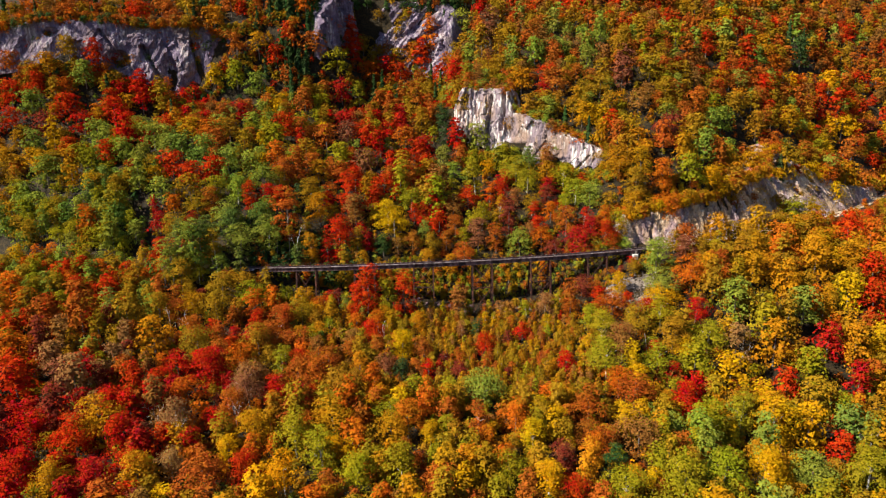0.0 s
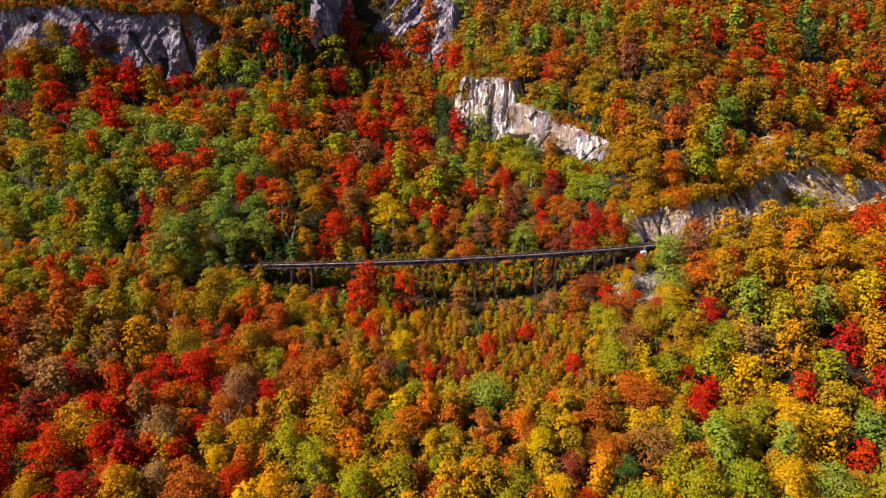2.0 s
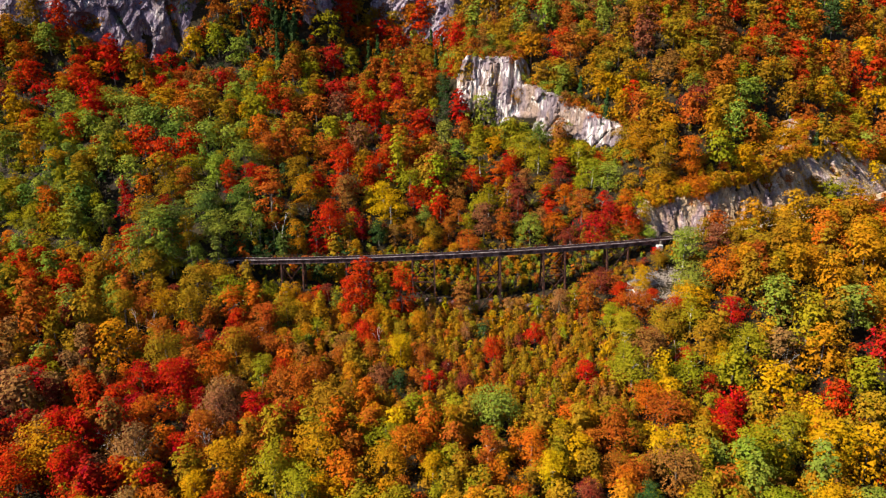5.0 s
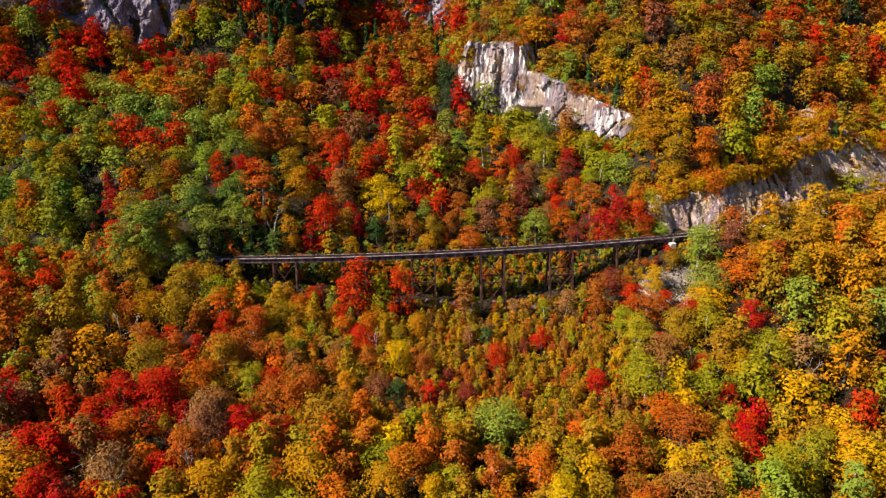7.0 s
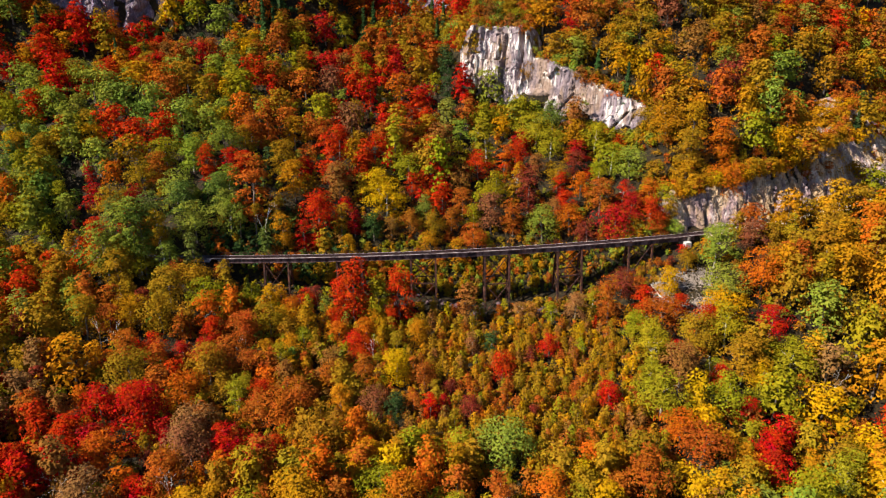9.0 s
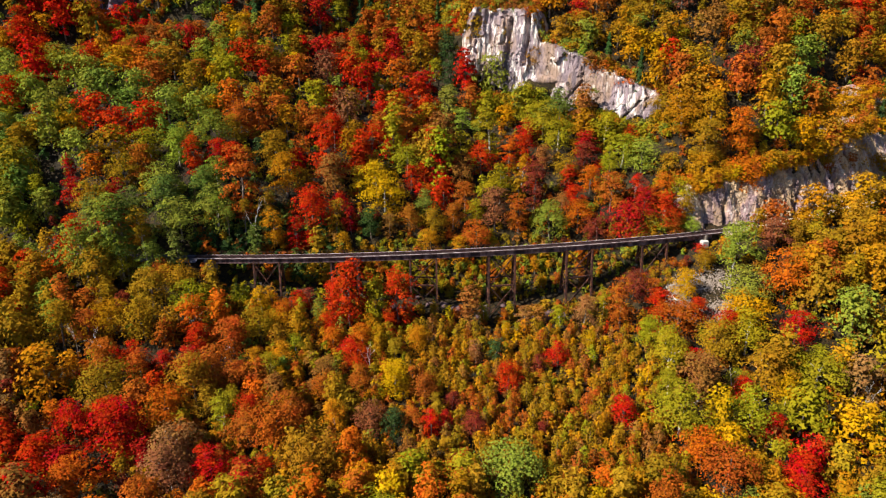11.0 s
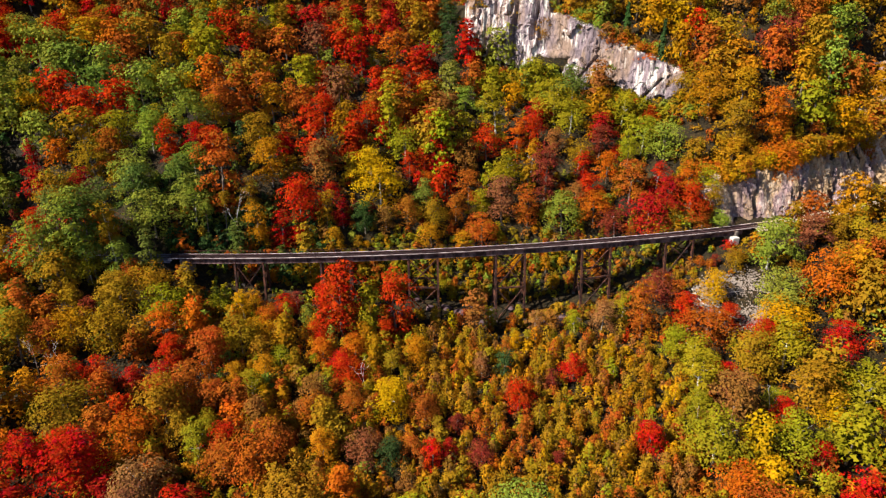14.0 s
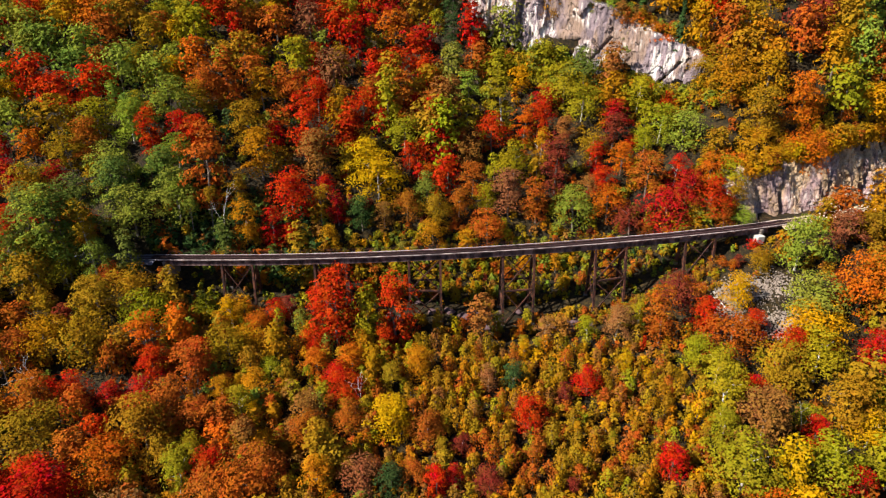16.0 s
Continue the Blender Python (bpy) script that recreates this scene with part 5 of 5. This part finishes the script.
far_tree(-131.1, 53.0, 7.0, "flame", "round")
far_tree(-130.7, -79.8, 7.5, "bare", "round")
far_tree(-127.4, 188.1, 4.0, "deep", "fir")
far_tree(-127.0, 63.3, 7.5, "green", "round")
far_tree(-125.4, 87.1, 6.4, "olive", "round")
far_tree(-125.2, 157.5, 7.5, "flame", "round")
far_tree(-118.6, 185.0, 4.0, "deep", "fir")
far_tree(-116.0, 88.2, 3.6, "yellow", "tall")
far_tree(-114.9, -54.6, 7.4, "gold", "round")
far_tree(-113.8, 62.7, 5.8, "green", "round")
far_tree(-113.1, 197.0, 4.0, "deep", "fir")
far_tree(-111.3, -76.9, 5.8, "flame", "round")
far_tree(-108.5, 90.3, 7.5, "lime", "round")
far_tree(-107.7, 178.0, 7.5, "orange", "round")
far_tree(-104.9, 103.6, 7.5, "flame", "round")
far_tree(-101.9, 180.9, 6.6, "deep", "tall")
far_tree(-100.6, 69.6, 7.5, "orange", "round")
far_tree(-100.5, 134.0, 7.5, "rust", "round")
far_tree(-0.2, 101.2, 6.3, "scarlet", "tall")


def plant_forest():
    groves = {}
    for x, y, r, tone, form in FAR_TREES:
        low = form == "round" and r > 4.5 and y > 15      # closed canopy: wide, low domes
        groves.setdefault(zone(x, y), Grove()).add(x, y, r * (1.25 if low else 1.12), "broad" if low else form, tint(tone, 0.08), 5, lift=0.1 * r if low else 0.0)
    y = -140.0
    while y < 345:
        far = y > 150
        step = 5.4 if y < 12 else 7.0 if y < 150 else 7.8
        half = 0.76 * (y + 267) + (30 if y < 20 else 16)
        x = 5 - half
        while x < 5 + half:
            gx, gy = x + rng.uniform(-0.45, 0.45) * step, y + rng.uniform(-0.45, 0.45) * step
            x += step
            young = -24 < gx < 66 + (gy + 40) * 0.2 and -76 < gy < -9
            if young or on_rock(gx, gy) or gy > 275 + 0.35 * gx:
                continue
            r = rng.uniform(3.6, 5.8) if y < 12 else rng.uniform(4.6, 7.4)
            v = gy - float(rail_y(gx))
            if -93 < gx < 90 and -10 < v < (16 if gx > -50 else 6):
                r *= 0.4
            elif (90 <= gx < 104 or gx > 195) and -40 < v < 0:
                r *= 0.4 if v > -16 else 0.6
            if not clear(gx, gy, r) or (68 < gx < 98 and -22 < gy < 6):
                continue
            form = rng.choice(["round", "broad", "tall"], p=[0.25, 0.68, 0.07] if gy > 10 and (gx < -60 or gx > 90 or gy > 90) else [0.55, 0.2, 0.25])
            tone = tone_at(gx, gy)
            if tone == "deep" and rng.random() < 0.5:
                form, r = "fir", r * 0.55
            groves.setdefault(zone(gx, gy), Grove()).add(gx, gy, r, form, tint(tone), 6 if far else 5)
        y += step * 0.92
    # the same woods going on beneath the way of the camera
    for y in np.arange(-310, -142, 7.2):
        for x in np.arange(-130, 140, 7.2):
            gx, gy = x + rng.uniform(-3, 3), y + rng.uniform(-3, 3)
            groves.setdefault(zone(gx, gy), Grove()).add(gx, gy, rng.uniform(4.0, 5.8), rng.choice(["round", "broad", "tall"], p=[0.5, 0.3, 0.2]), tint(tone_at(gx, gy)), 4)
    for y in np.arange(-76, -9, 2.7):
        for x in np.arange(-24, 70, 2.7):
            gx, gy = x + rng.normal() * 1.2, y + rng.normal() * 1.2
            if gx > 66 + (gy + 40) * 0.2 or gy > float(rail_y(gx)) - 7 or rng.random() < 0.12:
                continue
            r = rng.uniform(1.1, 2.0)
            if not clear(gx, gy, r, 0.5):
                continue
            groves.setdefault("young", Grove()).add(gx, gy, r, rng.choice(["slim", "tall", "round"], p=[0.55, 0.25, 0.20]), tint(tone_at(gx, gy), 0.14), 4)
    # bushes and saplings under and between the trees
    for _ in range(5600):
        gy = rng.uniform(-140, 150)
        half = 0.74 * (gy + 267) + 22
        gx = 5 + rng.uniform(-half, half)
        near = gy < -10
        if near and rng.random() < 0.4:
            continue
        r = rng.uniform(0.9, 2.2) * (1.4 if near else 1.0)
        v = abs(gy - float(rail_y(gx)))
        if v < r + 2.4 or on_rock(gx, gy) or (71 < gx < 93 and -14 < gy < 4) or (56 < gx < 82 and 3 < gy < 14) or (-24 < gx < 66 and -76 < gy < -9):
            continue
        tone = rng.choice(["olive", "rust", "gold", "lime", "brown", "green"], p=[0.3, 0.2, 0.15, 0.15, 0.1, 0.1])
        if gx < -60 and gy > 12:
            tone = rng.choice(["green", "olive", "lime", "deep"], p=[0.45, 0.25, 0.15, 0.15])
        groves.setdefault("brush", Grove()).add(gx, gy, r, rng.choice(["broad", "round"]), tint(tone), 2 if near else 3, trunk=False)
    # growth on the ledges, along the rims and in the gully of the west cliffs
    xs, ys = zip(*WEST_LINE)
    for k in range(1500):
        if k % 3 == 0:
            gx = rng.uniform(-345, -120)
            gy = float(np.interp(gx, xs, ys)) + rng.uniform(3.5, 9.0)
        elif k % 3 == 1:
            gx = rng.uniform(-345, -120)
            gy = float(np.interp(gx, xs, ys)) - rng.uniform(4.0, 12.0)
        else:
            gx, gy = rng.uniform(-135, 8), rng.uniform(140, 212)
        tone = rng.choice(["olive", "rust", "deep", "gold", "flame", "green"], p=[0.28, 0.27, 0.15, 0.1, 0.1, 0.1])
        groves.setdefault("brush", Grove()).add(gx, gy, rng.uniform(1.6, 3.3), rng.choice(["broad", "round"]), tint(tone), 2, trunk=False)
    for _ in range(260):
        gx, gy = rng.uniform(-132, -60), rng.uniform(150, 215)
        if not on_rock(gx, gy) and gx < -88 + (gy - 180) * 0.45 - 3:
            groves.setdefault("ridge", Grove()).add(gx, gy, rng.uniform(2.2, 3.6), "fir", tint("deep"), 2)
    # saplings between the tall trees west of the thicket
    for _ in range(620):
        gx, gy, r = rng.uniform(-84, -22), rng.uniform(-80, -8), rng.uniform(1.0, 2.3)
        if gy > float(rail_y(gx)) - 8 or not clear_spot(gx, gy, r):
            continue
        tone = rng.choice(["olive", "gold", "lime", "rust", "brown", "green"], p=[0.3, 0.17, 0.15, 0.2, 0.1, 0.08])
        groves.setdefault("young", Grove()).add(gx, gy, r, rng.choice(["slim", "round", "tall"]), tint(tone), 4)
    # low growth that closes the floor of the thicket
    for _ in range(1100):
        gx, gy = rng.uniform(-24, 64), rng.uniform(-76, -10)
        if gx > 66 + (gy + 40) * 0.2 or gy > float(rail_y(gx)) - 9:
            continue
        tone = rng.choice(["olive", "rust", "gold", "brown"], p=[0.45, 0.2, 0.2, 0.15])
        groves.setdefault("brush", Grove()).add(gx, gy, rng.uniform(0.9, 1.5), "round", tint(tone, 0.08), 3, trunk=False)
    # trees and scrub rooted on the rims and ledges, hanging over the faces
    for line, rim, count, big, s0, s1, names in ((WEST_LINE, WEST_RIM, 420, 4.2, 0.2, 1.0, ["rust", "olive", "brown", "orange", "deep"]),
                                                 (CENTRE_LINE, CENTRE_RIM, 150, 3.4, 0.0, 1.0, ["olive", "rust", "green", "gold", "brown"]),
                                                 (CUT_LINE, CUT_RIM, 280, 3.4, 0.08, 0.60, ["gold", "olive", "yellow", "rust", "gold"])):
        for _ in range(count):
            t = rng.uniform(s0, s1)
            p, out = on_line(line, t)
            depth = rng.uniform(-0.5, 9.0)
            if line is CUT_LINE and t < 0.4:
                depth = max(depth, 2.2)
            if line is CUT_LINE and t > 0.46:
                depth += 12 + 100 * (t - 0.46)
            r = rng.uniform(0.4, 1.0) * big * (0.45 if depth < 2 else 1.0)
            foot = float(np.interp(t, *zip(*rim))) - r * (0.9 if depth < 3 else 0.4)
            p = p - out * (depth + 1.5)
            groves.setdefault("brush", Grove()).add(p.x, p.y, r, rng.choice(["broad", "round"]), tint(rng.choice(names)), 2 if r < 2.2 else 1, trunk=False, foot=foot)
    # half-grown trees that fill the gaps in the woods
    for _ in range(1500):
        gy = rng.uniform(14, 150) if rng.random() < 0.7 else rng.uniform(-130, 0)
        half = 0.74 * (gy + 267) + 10
        gx, r = 5 + rng.uniform(-half, half), rng.uniform(1.8, 3.6)
        v = gy - float(rail_y(gx))
        if on_rock(gx, gy) or (-93 < gx < 98 and -12 < v < 20) or abs(v) < 7 or (gx > 200 and -25 < v < 12) or (-26 < gx < 68 and -78 < gy < -8) or not clear(gx, gy, r, 0.5):
            continue
        tone = tone_at(gx, gy)
        groves.setdefault(zone(gx, gy), Grove()).add(gx, gy, r, rng.choice(["round", "tall"]), tint(tone), 4)
    # bushes along the foot of the sunlit cliff and at the mouth of the cutting
    xs, ys = zip(*CENTRE_LINE)
    for k in range(420):
        gx = rng.uniform(2, 96)
        gy = float(np.interp(gx, xs, ys)) - rng.uniform(3.0, 13)
        if k % 4 == 0:
            gx = rng.uniform(60, 82)
            gy = float(rail_y(gx)) + rng.uniform(5.2, 17)
        if gy - float(rail_y(gx)) < 5:
            continue
        tone = rng.choice(["lime", "olive", "green", "gold", "rust"], p=[0.3, 0.25, 0.2, 0.15, 0.1])
        groves.setdefault("brush", Grove()).add(gx, gy, rng.uniform(1.2, 2.6), rng.choice(["broad", "round"]), tint(tone), 2, trunk=False)
    # scrub hanging over the rim of the sunlit cliff
    for _ in range(110):
        gx = rng.uniform(-2, 92)
        gy = float(np.interp(gx, xs, ys)) + rng.uniform(3.5, 9.0)
        tone = rng.choice(["olive", "rust", "green", "gold"], p=[0.4, 0.25, 0.2, 0.15])
        groves.setdefault("brush", Grove()).add(gx, gy, rng.uniform(1.2, 2.6), rng.choice(["broad", "round"]), tint(tone), 2, trunk=False, lift=1.5)
    # dense scrub behind the deck's west end, the gap's shade in its dark tones
    for _ in range(380):
        gx, v = rng.uniform(-98, -45), rng.uniform(4.5, 26)
        r = rng.uniform(1.0, 2.4)
        gy = float(rail_y(gx)) + v
        if ground(gx, gy) + 1.2 * r > rail_z(gx) + 3 and v < 6:
            continue
        tone = rng.choice(["deep", "moss", "rust", "olive", "brown"], p=[0.5, 0.25, 0.1, 0.05, 0.1])
        groves.setdefault("brush", Grove()).add(gx, gy, r, rng.choice(["broad", "round"]), tint(tone), 3, trunk=False)
    # overhanging scrub along the top of the rock cutting
    xs, ys = zip(*CUT_LINE)
    for _ in range(420):
        gx = rng.uniform(72, 215)
        gy = float(np.interp(gx, xs, ys)) + rng.uniform(2.5, 17)
        tone = rng.choice(["gold", "olive", "rust", "yellow", "brown"], p=[0.35, 0.3, 0.15, 0.1, 0.1])
        groves.setdefault("brush", Grove()).add(gx, gy, rng.uniform(1.0, 2.6), rng.choice(["broad", "round"]), tint(tone), 4, trunk=False)
    # sunny shrubs and rank grass in the clearing beneath the spans
    for k in range(3000):
        gx, v = rng.uniform(-84, 82), rng.uniform(9, 22) if k % 3 else rng.uniform(-6, 9)
        gy = float(rail_y(gx)) + v
        r = rng.uniform(0.4, 1.15)
        if v < 3 and (rng.random() < 0.45 or -25 < gx < 40):
            continue
        if ground(gx, gy) + 2.5 * r > rail_z(gx) - 1 or not clear_spot(gx, gy, r):
            continue
        tone = rng.choice(["lime", "green", "olive", "yellow", "brown", "deep"], p=[0.40, 0.24, 0.18, 0.06, 0.05, 0.07])
        groves.setdefault("shrubs", Grove()).add(gx, gy, r, rng.choice(["broad", "round"]), tint(tone), 2 if v > 5 else 3, trunk=False)
    # low bushes on the bank below the east spans, and along the foot of the woods behind the deck
    for k in range(620):
        if k % 2:
            gx, v, r = rng.uniform(18, 74), rng.uniform(-10, -1.5), rng.uniform(0.45, 1.2)
            tone = rng.choice(["olive", "brown", "rust", "lime", "gold"], p=[0.32, 0.2, 0.16, 0.2, 0.12])
        else:
            gx, v, r = rng.uniform(-45, 62), rng.uniform(12, 31), rng.uniform(1.0, 2.3)
            tone = rng.choice(["olive", "rust", "lime", "green", "gold", "wine"], p=[0.24, 0.22, 0.18, 0.18, 0.1, 0.08])
        gy = float(rail_y(gx)) + v
        if clear_spot(gx, gy, r):
            groves.setdefault("brush", Grove()).add(gx, gy, r, rng.choice(["broad", "round"]), tint(tone), 2, trunk=False)
    labels = {"shrubs": "sunlit yellow-green shrubs and rank grass beneath the bridge", "near_west": "autumn hardwood trees in rust, orange and red below the track",
              "near_east": "autumn hardwood trees in yellow and lime below the track",
              "slope_west": "hillside woods in green, olive and red", "slope_east": "steep hillside woods in gold, olive and rust",
              "ridge": "far mountainside forest in rust and olive", "brush": "undergrowth of bushes and saplings in olive and rust",
              "young": "thicket of young birch and poplar in gold and brown"}
    for key, g in groves.items():
        g.build({"young": "thicket", "brush": "undergrowth", "shrubs": "shrubs"}.get(key, "forest_" + key), labels[key])


plant_forest()


# ---- stones ----
def boulder_mesh(seed):
    r = np.random.default_rng(seed)
    bm = bmesh.new()
    bmesh.ops.create_icosphere(bm, subdivisions=2, radius=1)
    cuts = r.normal(size=(7, 3))
    cuts /= np.linalg.norm(cuts, axis=1)[:, None]
    for v in bm.verts:
        for c in cuts:
            over = v.co.dot(Vector(c)) - 0.66
            if over > 0:
                v.co -= Vector(c) * over
        v.co *= 1 + 0.12 * fbm(v.co * 2 + Vector((seed, 0, 0)))
    me = bpy.data.meshes.new("boulder")
    bm.to_mesh(me)
    bm.free()
    me.materials.append(BOULDER)
    return me


BOULDERS = [boulder_mesh(i) for i in range(6)]


def boulder(x, y, size, squash=0.6):
    ob = new("boulder", BOULDERS[int(abs(x * 7 + y * 3)) % 6])
    ob.matrix_world = pose(x, y, float(ground(x, y)) + size * squash * 0.35, 0, 0, (x * 47 + y * 31) % 360) @ Matrix.Diagonal((size * 1.25, size, size * squash, 1))
    return tagged(ob, "grey angular boulder in the stream bed", "boulder", group="stream boulders")


boulder(27.9, -1.7, 3.2, 0.5)
boulder(31.5, 0.5, 1.8)
boulder(-2.0, 2.0, 2.0)
boulder(1.5, 4.5, 1.6)
boulder(-6.5, 3.5, 1.7)
boulder(-12.0, 2.5, 1.4)
boulder(-21.0, -2.0, 1.7)
boulder(-24.5, -0.5, 1.3)
boulder(5.5, -1.5, 1.5)
boulder(9.0, 5.5, 1.2)
boulder(15.0, 6.0, 1.3)
boulder(22.0, -5.0, 1.1)
boulder(-16.5, 5.5, 1.2)
boulder(36.0, -1.0, 1.3)
boulder(58.0, 6.0, 1.2)
boulder(66.0, 2.5, 1.5)
boulder(70.5, 4.5, 1.2)
boulder(108.0, -17.0, 2.4)


def build_scree():
    """Broken stone spilling down the bank below the east abutment."""
    v, f = [], []
    for _ in range(3600):
        t = rng.uniform(0, 1)
        x = 71 + 19 * t + rng.normal() * 3.0
        y = 4 - 17.0 * rng.uniform(0, 1) + (1 - t) * 1.5 + rng.normal() * 1.4
        if abs(y - float(rail_y(x))) < 2.5:
            continue
        z, s = float(ground(x, y)), rng.uniform(0.14, 0.45)
        n = len(v)
        q = rng.normal(size=(6, 3)) * 0.16 + [(1, 0, 0), (-1, 0, 0), (0, 1, 0), (0, -1, 0), (0, 0, 0.8), (0, 0, -0.6)]
        v += [tuple(p) for p in q * s + (x, y, z + s * 0.45)]
        for a, b in ((0, 2), (2, 1), (1, 3), (3, 0)):
            f += [(n + a, n + b, n + 4), (n + b, n + a, n + 5)]
    tagged(new("scree", mesh_of("scree", v, f, [SCREE])), "pale broken stone spilling down the bank", "scree", kind="stuff")


build_scree()


# ---- dead wood ----
def snag(x, y, height, seed):
    """A bare, pale, forking tree."""
    r = np.random.default_rng(seed)
    v, f = [], []

    def limb(p, way, length, rad, depth):
        q = p + way * length
        n = len(v)
        for c, w in ((p, rad), (q, rad * 0.55)):
            for k in range(5):
                a = 6.2832 * k / 5
                v.append(c + Vector((w * math.cos(a), w * math.sin(a), 0)))
        for k in range(5):
            f.append((n + k, n + (k + 1) % 5, n + 5 + (k + 1) % 5, n + 5 + k))
        if depth:
            for _ in range(3):
                turn = Vector(r.normal(size=3)) * 0.55
                limb(q - way * length * r.uniform(0, 0.35), (way + turn + Vector((0, 0, 0.15))).normalized(), length * r.uniform(0.45, 0.7), rad * 0.5, depth - 1)

    limb(Vector((0, 0, -0.5)), Vector((r.normal() * 0.08, r.normal() * 0.08, 1)).normalized(), height * 0.6, 0.09 + height * 0.005, 3)
    ob = new("bare_tree", mesh_of("bare_tree", v, f, [PALE], smooth=True))
    ob.location = x, y, float(ground(x, y))
    return tagged(ob, "bare pale dead birch standing among the leaves", "dead tree", group="bare trees")


snag(-117.7, -36.6, 11.0, 1)
snag(-92.9, -95.8, 12.0, 2)
snag(114.4, -42.1, 11.0, 3)
snag(-108.8, -98.6, 11.0, 4)
snag(-81.2, -104.3, 11.0, 5)
snag(88.9, -39.0, 12.0, 6)
snag(-87.3, -24.2, 11.0, 7)
snag(-69.8, -33.8, 8.0, 8)
snag(-27.2, -35.8, 10.0, 9)
snag(-107.8, -38.1, 11.0, 10)
snag(78.6, -40.7, 11.0, 11)
snag(-96.6, -91.7, 11.0, 12)
snag(-68.6, -92.9, 12.0, 13)
snag(114.6, -43.2, 11.0, 14)
snag(143.9, -79.6, 11.0, 15)
snag(-75.8, 12.6, 16.0, 16)


def log(x, y, length, turn, tip):
    bm = bmesh.new()
    bmesh.ops.create_cone(bm, cap_ends=True, segments=8, radius1=0.22, radius2=0.09, depth=length)
    for k in range(3):
        z = length * (0.05 + 0.13 * k)
        add_beam(bm, (0, 0, z), (0.7 * math.cos(k * 2.2), 0.7 * math.sin(k * 2.2), z + 0.8), 0.07, 0.07)
    me = bpy.data.meshes.new("fallen_log")
    bm.to_mesh(me)
    bm.free()
    me.materials.append(PALE)
    ob = new("fallen_log", me)
    ob.matrix_world = pose(x, y, float(ground(x, y)) + 0.55, tip, 0, turn)
    return tagged(ob, "pale fallen birch log on the stony bank", "log", group="fallen logs")


log(69.5, 2.0, 8.0, 25, 62)
log(72.5, 0.5, 6.5, 200, 66)
log(81.0, -1.0, 6.0, 60, 68)
